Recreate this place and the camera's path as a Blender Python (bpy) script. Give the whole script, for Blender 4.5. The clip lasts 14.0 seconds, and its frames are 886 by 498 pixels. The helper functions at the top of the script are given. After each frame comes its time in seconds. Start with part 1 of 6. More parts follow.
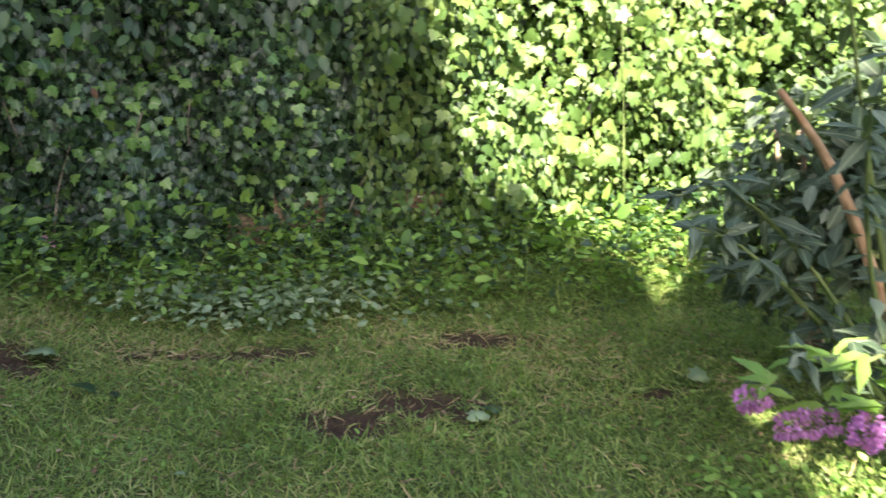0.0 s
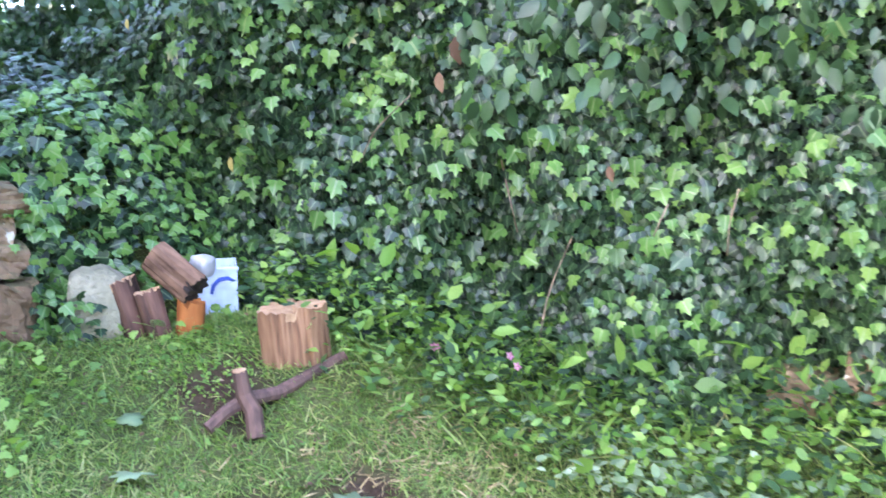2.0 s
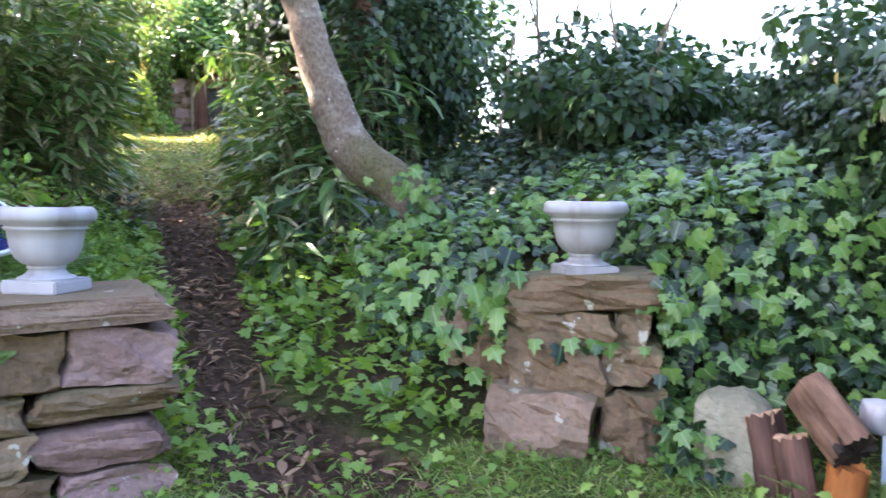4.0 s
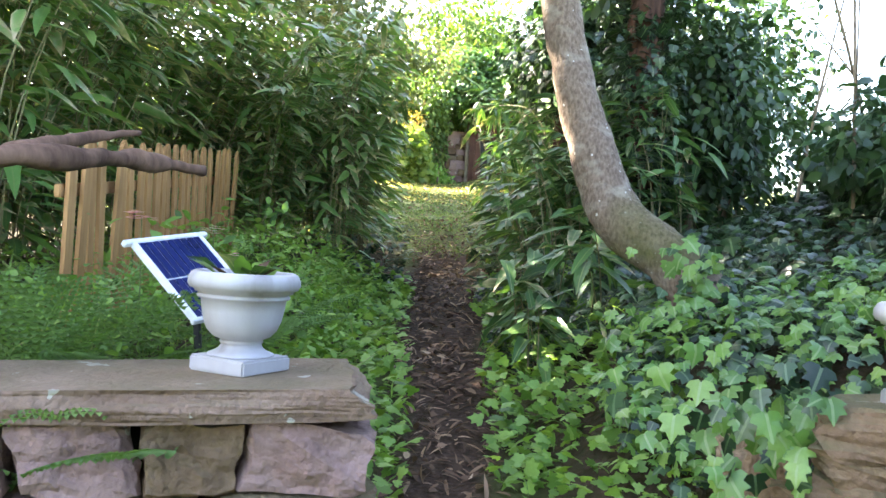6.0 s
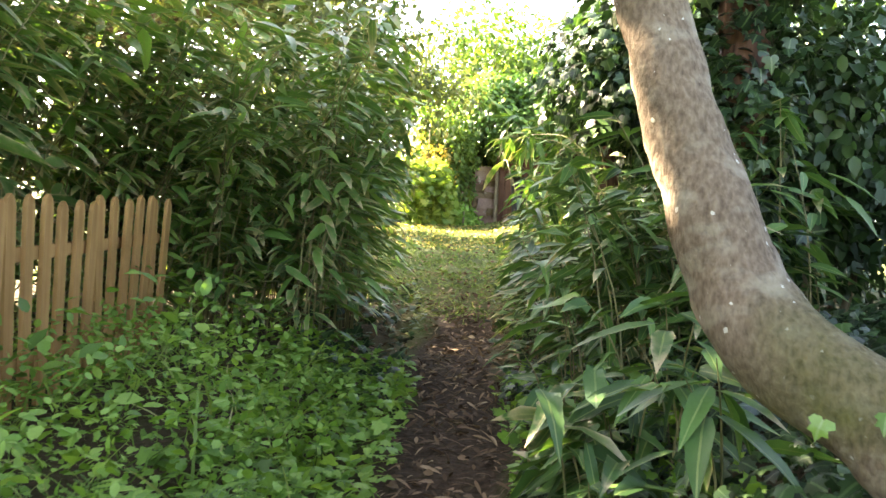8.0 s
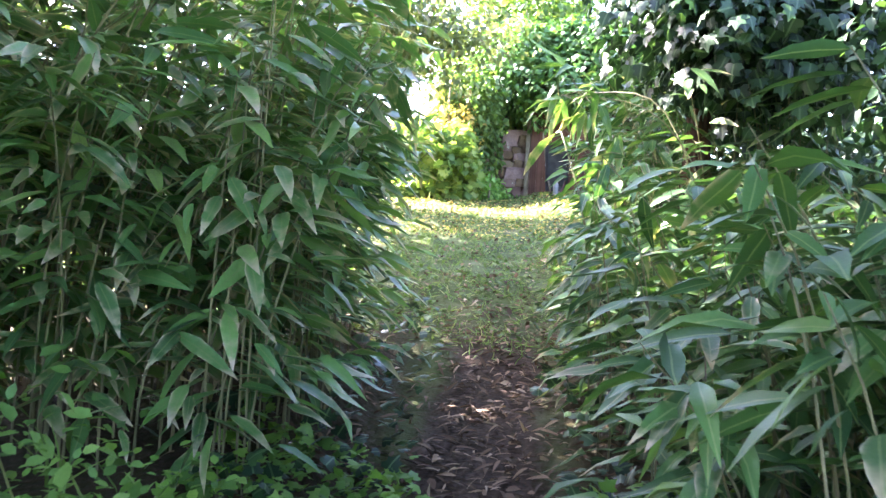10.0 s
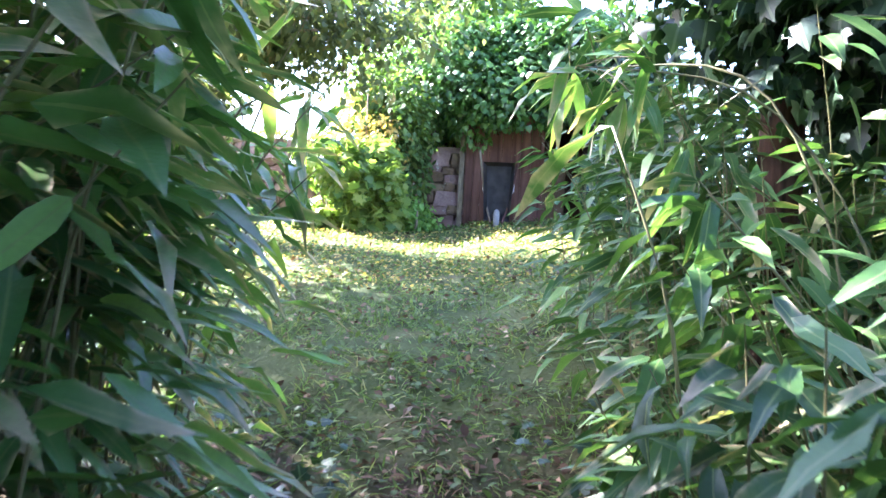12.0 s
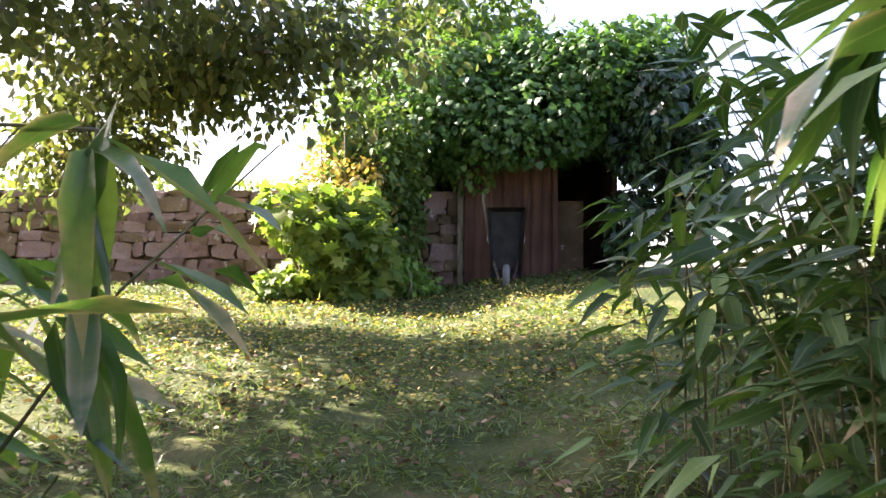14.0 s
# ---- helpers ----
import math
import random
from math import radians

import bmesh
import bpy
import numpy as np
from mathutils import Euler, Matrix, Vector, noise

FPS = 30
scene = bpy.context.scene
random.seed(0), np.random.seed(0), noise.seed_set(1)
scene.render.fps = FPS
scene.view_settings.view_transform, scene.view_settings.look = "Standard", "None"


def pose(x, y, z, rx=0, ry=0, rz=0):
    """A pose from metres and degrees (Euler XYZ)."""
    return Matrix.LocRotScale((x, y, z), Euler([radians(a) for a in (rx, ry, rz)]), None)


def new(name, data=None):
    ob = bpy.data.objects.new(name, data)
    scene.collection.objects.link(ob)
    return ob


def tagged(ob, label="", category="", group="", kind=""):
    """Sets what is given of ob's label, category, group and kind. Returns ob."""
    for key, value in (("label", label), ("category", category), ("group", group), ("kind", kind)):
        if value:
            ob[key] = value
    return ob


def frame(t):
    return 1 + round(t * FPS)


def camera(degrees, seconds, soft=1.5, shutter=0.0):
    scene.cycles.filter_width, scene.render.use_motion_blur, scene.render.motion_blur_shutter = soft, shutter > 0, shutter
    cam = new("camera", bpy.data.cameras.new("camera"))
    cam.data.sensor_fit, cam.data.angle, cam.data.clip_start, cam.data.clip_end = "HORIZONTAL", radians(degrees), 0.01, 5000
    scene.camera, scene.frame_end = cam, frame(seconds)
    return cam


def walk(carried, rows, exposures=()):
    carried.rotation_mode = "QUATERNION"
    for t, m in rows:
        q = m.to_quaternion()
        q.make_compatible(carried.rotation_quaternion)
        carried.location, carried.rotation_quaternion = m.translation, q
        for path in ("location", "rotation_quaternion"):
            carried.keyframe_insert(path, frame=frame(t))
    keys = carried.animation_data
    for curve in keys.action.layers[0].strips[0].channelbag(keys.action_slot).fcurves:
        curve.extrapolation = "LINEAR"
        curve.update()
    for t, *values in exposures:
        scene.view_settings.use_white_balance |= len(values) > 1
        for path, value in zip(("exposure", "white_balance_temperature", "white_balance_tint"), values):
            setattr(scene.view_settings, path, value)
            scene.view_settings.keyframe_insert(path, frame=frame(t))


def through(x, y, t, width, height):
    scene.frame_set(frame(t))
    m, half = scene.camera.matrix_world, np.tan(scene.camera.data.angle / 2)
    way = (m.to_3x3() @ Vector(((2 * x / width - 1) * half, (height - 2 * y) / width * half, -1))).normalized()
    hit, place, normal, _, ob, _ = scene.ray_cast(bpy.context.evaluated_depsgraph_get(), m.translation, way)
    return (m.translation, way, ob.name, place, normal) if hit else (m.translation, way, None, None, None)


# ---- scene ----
cam = camera(54.5, 14.0, soft=1.5, shutter=0.2)
METRES, EYE, TILT, LEAN, TURN = 13.0, 1.4, 0.0, 0.0, 0.0
ROWS = [
    (0.0, 0.0, 0.0, 0.0, -0.44, -13.72, 1.79),
    (0.5, 0.0016, 0.0313, -0.0013, 10.62, -12.98, 0.1),
    (1.0, -0.0023, 0.0637, 0.0002, 19.63, -12.35, 0.89),
    (1.5, -0.0038, 0.0969, -0.002, 30.2, -10.78, 0.26),
    (2.0, -0.0111, 0.1272, -0.0027, 39.82, -8.14, 0.1),
    (2.5, -0.0229, 0.1541, -0.0014, 53.68, -6.99, 2.25),
    (3.0, -0.0355, 0.1786, -0.0016, 68.23, -5.44, 0.37),
    (3.5, -0.0521, 0.195, -0.0012, 79.88, -2.97, 0.78),
    (4.0, -0.0592, 0.2085, 0.0002, 93.08, -3.53, -0.62),
    (6.5, -0.1412, 0.1989, 0.0102, 111.33, -0.59, -3.74),
    (7.0, -0.1772, 0.1856, 0.0156, 111.41, -0.9, -3.46),
    (7.5, -0.2161, 0.1695, 0.022, 109.97, -2.01, -1.77),
    (8.0, -0.2619, 0.1556, 0.0277, 113.18, 1.48, -3.31),
    (10.5, -0.4746, 0.0593, 0.0624, 114.41, -2.21, -3.33),
    (11.0, -0.5223, 0.036, 0.0651, 112.59, -3.15, -2.23),
    (11.5, -0.5693, 0.0154, 0.0678, 111.14, -0.21, -1.48),
    (12.0, -0.6161, -0.0025, 0.0748, 109.25, 0.41, -3.24),
    (12.5, -0.6565, -0.0232, 0.0857, 106.84, 3.93, -1.68),
    (13.0, -0.6973, -0.0363, 0.0915, 108.69, 6.5, -2.31),
    (13.5, -0.7329, -0.0494, 0.0948, 108.96, 4.18, -1.44),
    (14.0, -0.7649, -0.0652, 0.101, 108.59, 2.95, -0.51),
]
walk(cam, [(t, pose(0, 0, EYE, TILT, LEAN, TURN) @ pose(METRES * x, METRES * y, METRES * z, 90 + pitch, roll, yaw)) for t, x, y, z, yaw, pitch, roll in ROWS],
     exposures=[(0.0, 3.1, 6700, 16), (1.0, 3.2, 6500, 16), (1.5, 4.1, 6100, 21), (2.0, 4.85, 5900, 22), (2.5, 4.75, 5600, 26), (3.0, 4.65, 5600, 30), (3.5, 4.5, 5700, 28), (4.0, 4.35, 6500, 26), (6.5, 4.55, 7100, 15), (7.5, 4.5, 8800, 13), (8.0, 4.5, 8400, 13), (10.6, 4.85, 5500, 27), (11.5, 4.75, 5300, 26), (12.2, 4.05, 5500, 25), (13.2, 3.25, 6500, 30), (14.0, 2.9, 6600, 27)])

# ---- light ----
world = bpy.data.worlds.new("sky")
scene.world = world
world.use_nodes = True
wn = world.node_tree.nodes
wn.clear()
sky = wn.new("ShaderNodeTexSky")
sky.sky_type = "NISHITA"
sky.sun_disc = False
SUN_DIR = Vector((0.11, 0.78, -0.62)).normalized()   # the way the light travels
sky.sun_elevation = math.asin(-SUN_DIR.z)
sky.sun_rotation = math.atan2(-SUN_DIR.x, -SUN_DIR.y)
sky.dust_density = 2.5
bg = wn.new("ShaderNodeBackground")
bg.inputs["Strength"].default_value = 0.08
wout = wn.new("ShaderNodeOutputWorld")
world.node_tree.links.new(sky.outputs[0], bg.inputs["Color"])
world.node_tree.links.new(bg.outputs[0], wout.inputs["Surface"])
sun = new("sun", bpy.data.lights.new("sun", "SUN"))
sun.data.energy = 5.0
sun.data.angle = radians(0.6)
sun.data.color = (1.0, 0.93, 0.80)
sun.matrix_world = Matrix.Translation((0, -20, 20)) @ SUN_DIR.to_track_quat("-Z", "Y").to_matrix().to_4x4()

# ---- materials ----


def shader(name, rough=0.8):
    m = bpy.data.materials.new(name)
    m.use_nodes = True
    nt = m.node_tree
    b = nt.nodes["Principled BSDF"]
    b.inputs["Roughness"].default_value = rough
    if rough >= 0.7:
        b.inputs["Specular IOR Level"].default_value = 0.18
    return m, nt, b


def node(nt, kind, **ins):
    n = nt.nodes.new(kind)
    for k, v in ins.items():
        n.inputs[k.replace("_", " ")].default_value = v
    return n


def ramp(nt, src, stops):
    r = nt.nodes.new("ShaderNodeValToRGB")
    e = r.color_ramp.elements
    while len(e) < len(stops):
        e.new(0.5)
    for el, (p, c) in zip(e, stops):
        el.position, el.color = p, (*c, 1)
    nt.links.new(src, r.inputs[0])
    return r.outputs[0]


def mixc(nt, fac, a, b, mode="MIX"):
    m = nt.nodes.new("ShaderNodeMix")
    m.data_type = "RGBA"
    m.blend_type = mode
    for sock, v in ((m.inputs[0], fac), (m.inputs[6], a), (m.inputs[7], b)):
        if isinstance(v, bpy.types.NodeSocket):
            nt.links.new(v, sock)
        elif isinstance(v, tuple):
            sock.default_value = (*v, 1)
        else:
            sock.default_value = v
    return m.outputs[2]


def maths(nt, op, a, b=0.5, clamp=False):
    m = nt.nodes.new("ShaderNodeMath")
    m.operation = op
    m.use_clamp = clamp
    for sock, v in zip(m.inputs, (a, b)):
        if isinstance(v, bpy.types.NodeSocket):
            nt.links.new(v, sock)
        else:
            sock.default_value = v
    return m.outputs[0]


def noise_of(nt, scale, detail=4.0, vec=None, stretch=None):
    n = node(nt, "ShaderNodeTexNoise", Scale=scale, Detail=detail)
    if vec is None:
        g = nt.nodes.new("ShaderNodeNewGeometry")
        vec = g.outputs["Position"]
    if stretch:
        mp = nt.nodes.new("ShaderNodeMapping")
        mp.inputs["Scale"].default_value = stretch
        nt.links.new(vec, mp.inputs[0])
        vec = mp.outputs[0]
    nt.links.new(vec, n.inputs["Vector"])
    return n.outputs["Fac"]


def bump(nt, b, height, strength=0.4, dist=0.01):
    n = node(nt, "ShaderNodeBump", Strength=strength, Distance=dist)
    nt.links.new(height, n.inputs["Height"])
    nt.links.new(n.outputs[0], b.inputs["Normal"])


def leaf_mat(name, stops, rough=0.42, through=0.35, rib=None, dry=0.0, lightness=1.0):
    """Leaves: colour by leaf, patches at plant scale, a paler rib, dry tips and margins, light through the blade."""
    m, nt, b = shader(name, rough)
    g = nt.nodes.new("ShaderNodeNewGeometry")
    oi = nt.nodes.new("ShaderNodeObjectInfo")
    rnd = maths(nt, "FRACT", maths(nt, "ADD", g.outputs["Random Per Island"], oi.outputs["Random"]), 0)
    patch = noise_of(nt, 1.6, 2.0)
    f = maths(nt, "ADD", maths(nt, "MULTIPLY", rnd, 0.75), maths(nt, "MULTIPLY", maths(nt, "SUBTRACT", patch, 0.38), 0.9), True)
    col = ramp(nt, f, stops)
    at = nt.nodes.new("ShaderNodeAttribute")
    at.attribute_name = "leaf"
    sep = nt.nodes.new("ShaderNodeSeparateXYZ")
    nt.links.new(at.outputs["Vector"], sep.inputs[0])
    across = maths(nt, "ABSOLUTE", sep.outputs[0], 0)
    if rib:
        near = maths(nt, "LESS_THAN", across, 0.09)
        col = mixc(nt, maths(nt, "MULTIPLY", near, 0.55), col, rib)
    if dry:
        edge_band = maths(nt, "MULTIPLY", maths(nt, "POWER", across, 5.0), 1.2)
        tip = maths(nt, "MULTIPLY", maths(nt, "POWER", sep.outputs[1], 4.0), 2.2)
        spots = maths(nt, "MULTIPLY", maths(nt, "SUBTRACT", noise_of(nt, 14, 3.0), 0.40), 6.0, True)
        amount = maths(nt, "MULTIPLY", maths(nt, "ADD", edge_band, tip), spots)
        which = maths(nt, "GREATER_THAN", maths(nt, "FRACT", maths(nt, "MULTIPLY", rnd, 17.3)), 1 - dry)
        col = mixc(nt, maths(nt, "MULTIPLY", amount, which, True), col, (0.58, 0.46, 0.30))
    fine = noise_of(nt, 90, 3.0)
    col = mixc(nt, maths(nt, "MULTIPLY", fine, 0.35), col, tuple(c * 0.55 for c in stops[0][1]))
    nt.links.new(col, b.inputs["Base Color"])
    bump(nt, b, fine, 0.25, 0.004)
    tr = nt.nodes.new("ShaderNodeBsdfTranslucent")
    warm = mixc(nt, 1.0, col, (1.15, 1.2, 0.5), "MULTIPLY")
    nt.links.new(warm, tr.inputs[0])
    mx = nt.nodes.new("ShaderNodeMixShader")
    mx.inputs[0].default_value = through
    nt.links.new(b.outputs[0], mx.inputs[1])
    nt.links.new(tr.outputs[0], mx.inputs[2])
    nt.links.new(mx.outputs[0], nt.nodes["Material Output"].inputs["Surface"])
    return m


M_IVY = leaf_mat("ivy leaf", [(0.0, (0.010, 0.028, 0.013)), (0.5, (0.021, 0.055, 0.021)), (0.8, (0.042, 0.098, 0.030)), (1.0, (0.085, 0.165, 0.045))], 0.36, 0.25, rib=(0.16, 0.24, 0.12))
M_IVY_YOUNG = leaf_mat("young ivy leaf", [(0.0, (0.07, 0.16, 0.04)), (0.5, (0.13, 0.27, 0.06)), (1.0, (0.24, 0.38, 0.09))], 0.36, 0.35, rib=(0.3, 0.4, 0.2))
M_HEDGE = leaf_mat("hedge leaf", [(0.0, (0.04, 0.09, 0.02)), (0.5, (0.10, 0.18, 0.04)), (1.0, (0.22, 0.30, 0.08))], 0.5, 0.4)
M_DARK = leaf_mat("shrub leaf", [(0.0, (0.018, 0.045, 0.018)), (0.6, (0.038, 0.09, 0.03)), (1.0, (0.09, 0.17, 0.05))], 0.45, 0.3)
M_WEED = leaf_mat("weed leaf", [(0.0, (0.07, 0.15, 0.035)), (0.35, (0.17, 0.33, 0.06)), (1.0, (0.34, 0.50, 0.12))], 0.5, 0.45)
M_GRASS = leaf_mat("grass blade", [(0.0, (0.08, 0.14, 0.03)), (0.4, (0.16, 0.27, 0.055)), (0.7, (0.26, 0.34, 0.09)), (1.0, (0.50, 0.44, 0.22))], 0.55, 0.35)
M_BAMBOO = leaf_mat("bamboo leaf", [(0.0, (0.045, 0.11, 0.035)), (0.5, (0.11, 0.235, 0.06)), (0.8, (0.18, 0.33, 0.085)), (1.0, (0.29, 0.42, 0.11))], 0.32, 0.36, rib=(0.22, 0.28, 0.10), dry=0.6)
M_SASA = leaf_mat("sasa leaf", [(0.0, (0.03, 0.08, 0.024)), (0.5, (0.072, 0.165, 0.042)), (0.85, (0.14, 0.26, 0.065)), (1.0, (0.23, 0.36, 0.09))], 0.45, 0.28, rib=(0.30, 0.36, 0.14), dry=0.18)
M_PALE = leaf_mat("pale cut leaf", [(0.0, (0.11, 0.18, 0.08)), (0.6, (0.22, 0.31, 0.17)), (1.0, (0.40, 0.47, 0.30))], 0.6, 0.2)
M_LITTER = leaf_mat("dead leaf", [(0.0, (0.05, 0.03, 0.018)), (0.5, (0.15, 0.09, 0.055)), (0.8, (0.34, 0.22, 0.14)), (1.0, (0.60, 0.46, 0.32))], 0.7, 0.1)
M_TREE = leaf_mat("tree leaf", [(0.0, (0.06, 0.085, 0.04)), (0.5, (0.12, 0.15, 0.06)), (0.8, (0.20, 0.22, 0.09)), (1.0, (0.27, 0.18, 0.11))], 0.5, 0.5)
# brighter copy of the ivy colours, with the sun on the shed put in
M_SHEDIVY = leaf_mat("sun-painted ivy leaf", [(0.0, (0.03, 0.08, 0.02)), (0.5, (0.06, 0.15, 0.03)), (1.0, (0.14, 0.28, 0.06))], 0.4, 0.35)
M_CLOVER = leaf_mat("clearing clover leaf", [(0.0, (0.06, 0.10, 0.03)), (0.5, (0.12, 0.17, 0.05)), (0.85, (0.18, 0.24, 0.07)), (1.0, (0.24, 0.21, 0.09))], 0.55, 0.35)
M_FERN = leaf_mat("fern frond", [(0.0, (0.10, 0.20, 0.05)), (1.0, (0.22, 0.36, 0.12))], 0.5, 0.4)
M_PURPLE = leaf_mat("purple floret", [(0.0, (0.42, 0.14, 0.52)), (1.0, (0.72, 0.36, 0.80))], 0.6, 0.4)
M_PINK = leaf_mat("pink petal", [(0.0, (0.62, 0.20, 0.42)), (1.0, (0.85, 0.50, 0.62))], 0.6, 0.4)
M_PALEPINK = leaf_mat("pale pink floret", [(0.0, (0.55, 0.36, 0.40)), (1.0, (0.80, 0.66, 0.66))], 0.6, 0.4)
M_BUDDLEIA = leaf_mat("grey-green leaf", [(0.0, (0.05, 0.09, 0.045)), (0.75, (0.06, 0.095, 0.05)), (1.0, (0.20, 0.25, 0.18))], 0.55, 0.3, rib=(0.3, 0.36, 0.24))
M_STRAW = leaf_mat("dead grass", [(0.0, (0.20, 0.14, 0.07)), (0.6, (0.38, 0.29, 0.16)), (1.0, (0.55, 0.45, 0.27))], 0.7, 0.2)
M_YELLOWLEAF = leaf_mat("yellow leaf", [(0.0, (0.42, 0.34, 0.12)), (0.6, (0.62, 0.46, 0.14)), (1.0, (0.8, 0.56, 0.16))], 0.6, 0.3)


def wood_mat(name, dark, light, scale=14.0, stretch=(1, 1, 0.12), rough=0.8, strength=0.6):
    m, nt, b = shader(name, rough)
    tc = nt.nodes.new("ShaderNodeTexCoord")
    grain = noise_of(nt, scale, 6.0, tc.outputs["Object"], stretch)
    blot = noise_of(nt, 3.0, 3.0)
    col = ramp(nt, grain, [(0.3, dark), (0.7, light)])
    col = mixc(nt, maths(nt, "MULTIPLY", maths(nt, "SUBTRACT", blot, 0.4), 1.5, True), col, tuple(c * 0.5 for c in dark))
    nt.links.new(col, b.inputs["Base Color"])
    bump(nt, b, grain, strength, 0.015)
    return m


M_SPLIT = wood_mat("split wood", (0.11, 0.052, 0.028), (0.38, 0.215, 0.12), 46, (1, 1, 0.07), 0.8, 0.5)
M_LOGBARK = wood_mat("brown log bark", (0.07, 0.038, 0.025), (0.24, 0.14, 0.09), 18, (1, 1, 0.45), 0.85, 0.7)
M_BARK = wood_mat("rough bark", (0.022, 0.012, 0.009), (0.17, 0.09, 0.065), 24, (1, 1, 0.15), 0.8, 1.0)
M_BRANCH = wood_mat("wet branch bark", (0.05, 0.032, 0.028), (0.17, 0.10, 0.08), 30)
M_CUT = wood_mat("sawn end grain", (0.30, 0.17, 0.09), (0.50, 0.33, 0.20), 30, (1, 1, 1), 0.7, 0.2)
M_CHAR = wood_mat("blackened end grain", (0.012, 0.010, 0.009), (0.05, 0.035, 0.028), 30, (1, 1, 1), 0.8, 0.3)
M_ORANGE = wood_mat("orange rotten wood", (0.20, 0.055, 0.015), (0.52, 0.19, 0.055), 22)
M_FENCE = wood_mat("fence timber", (0.30, 0.15, 0.055), (0.50, 0.285, 0.12), 24, (1, 1, 0.06), 0.7, 0.25)
M_STEM = wood_mat("dry stem", (0.12, 0.09, 0.06), (0.34, 0.27, 0.18), 40, (1, 1, 0.2))
M_CANE = wood_mat("bamboo cane", (0.09, 0.09, 0.035), (0.26, 0.22, 0.10), 30, (1, 1, 0.1), 0.5, 0.1)
M_GREENSTEM = wood_mat("green stem", (0.07, 0.11, 0.03), (0.16, 0.20, 0.07), 30)
M_SHEDWOOD = wood_mat("old shed boards", (0.035, 0.018, 0.014), (0.12, 0.06, 0.045), 12, (1, 1, 0.05), 0.8)
M_DOORWOOD = wood_mat("red-brown door boards", (0.075, 0.034, 0.024), (0.19, 0.095, 0.066), 14, (1, 1, 0.05), 0.8)

# tree bark: grey-brown with pale lichen spots and moss near the foot
M_TRUNK, nt, b = shader("trunk bark", 0.85)
tc = nt.nodes.new("ShaderNodeTexCoord")
fiss = noise_of(nt, 62, 9.0, tc.outputs["Object"], (1, 1, 0.55))
blot = noise_of(nt, 5.0, 3.0)
col = ramp(nt, fiss, [(0.30, (0.085, 0.060, 0.042)), (0.5, (0.150, 0.110, 0.078)), (0.75, (0.215, 0.165, 0.120))])
lich = node(nt, "ShaderNodeTexVoronoi", Scale=21.0)
nt.links.new(tc.outputs["Object"], lich.inputs["Vector"])
spot = maths(nt, "LESS_THAN", maths(nt, "ADD", lich.outputs["Distance"], maths(nt, "MULTIPLY", noise_of(nt, 30, 4.0), 0.9)), 0.50)
wide = maths(nt, "MULTIPLY", maths(nt, "SUBTRACT", noise_of(nt, 6.5, 10.0, tc.outputs["Object"], (1, 1, 2.2)), 0.52), 5.0, True)
col = mixc(nt, maths(nt, "MULTIPLY", wide, 0.65), col, (0.31, 0.275, 0.215))
col = mixc(nt, maths(nt, "MULTIPLY", spot, 0.7), col, (0.55, 0.53, 0.47))
moss = nt.nodes.new("ShaderNodeAttribute")
moss.attribute_name = "moss"
mossy = maths(nt, "MULTIPLY", moss.outputs["Fac"], maths(nt, "ADD", maths(nt, "MULTIPLY", blot, 1.6), -0.1), True)
col = mixc(nt, mossy, col, mixc(nt, fiss, (0.03, 0.032, 0.008), (0.12, 0.115, 0.035)))
nt.links.new(col, b.inputs["Base Color"])
bump(nt, b, fiss, 0.7, 0.016)


def stone_mat(name, a, bcol, c, moss_amount=0.5):
    m, nt, b = shader(name, 0.9)
    oi = nt.nodes.new("ShaderNodeObjectInfo")
    big = noise_of(nt, 4.5, 5.0)
    fine = noise_of(nt, 45, 8.0)
    col = ramp(nt, maths(nt, "ADD", maths(nt, "MULTIPLY", big, 0.7), maths(nt, "MULTIPLY", oi.outputs["Random"], 0.35)), [(0.25, a), (0.5, bcol), (0.8, c)])
    col = mixc(nt, maths(nt, "MULTIPLY", fine, 0.6), col, tuple(x * 0.35 for x in a))
    lic = maths(nt, "GREATER_THAN", noise_of(nt, 9, 6.0), 0.665)
    col = mixc(nt, maths(nt, "MULTIPLY", lic, 0.7), col, (0.52, 0.50, 0.42))
    g = nt.nodes.new("ShaderNodeNewGeometry")
    sp = nt.nodes.new("ShaderNodeSeparateXYZ")
    nt.links.new(g.outputs["Normal"], sp.inputs[0])
    up = maths(nt, "MULTIPLY", maths(nt, "SUBTRACT", sp.outputs[2], 0.35), maths(nt, "MULTIPLY", noise_of(nt, 7, 5.0), 2.2 * moss_amount), True)
    col = mixc(nt, up, col, (0.10, 0.10, 0.045))
    nt.links.new(col, b.inputs["Base Color"])
    bump(nt, b, maths(nt, "ADD", fine, maths(nt, "MULTIPLY", big, 1.5)), 0.8, 0.02)
    return m


M_STONE = stone_mat("red sandstone", (0.19, 0.115, 0.095), (0.36, 0.225, 0.195), (0.52, 0.36, 0.32), 0.15)
M_STONE_BROWN = stone_mat("brown fieldstone", (0.13, 0.085, 0.050), (0.24, 0.155, 0.095), (0.35, 0.255, 0.165), 0.9)
M_CAP = stone_mat("weathered capstone", (0.15, 0.092, 0.062), (0.26, 0.165, 0.115), (0.35, 0.245, 0.18), 0.6)
# climber green raised and yellowed: sunlight on the bush is in this colour
M_CLIMBER = leaf_mat("sun-painted climber leaf", [(0.0, (0.08, 0.15, 0.03)), (0.5, (0.20, 0.30, 0.06)), (1.0, (0.42, 0.46, 0.13))], 0.5, 0.5)
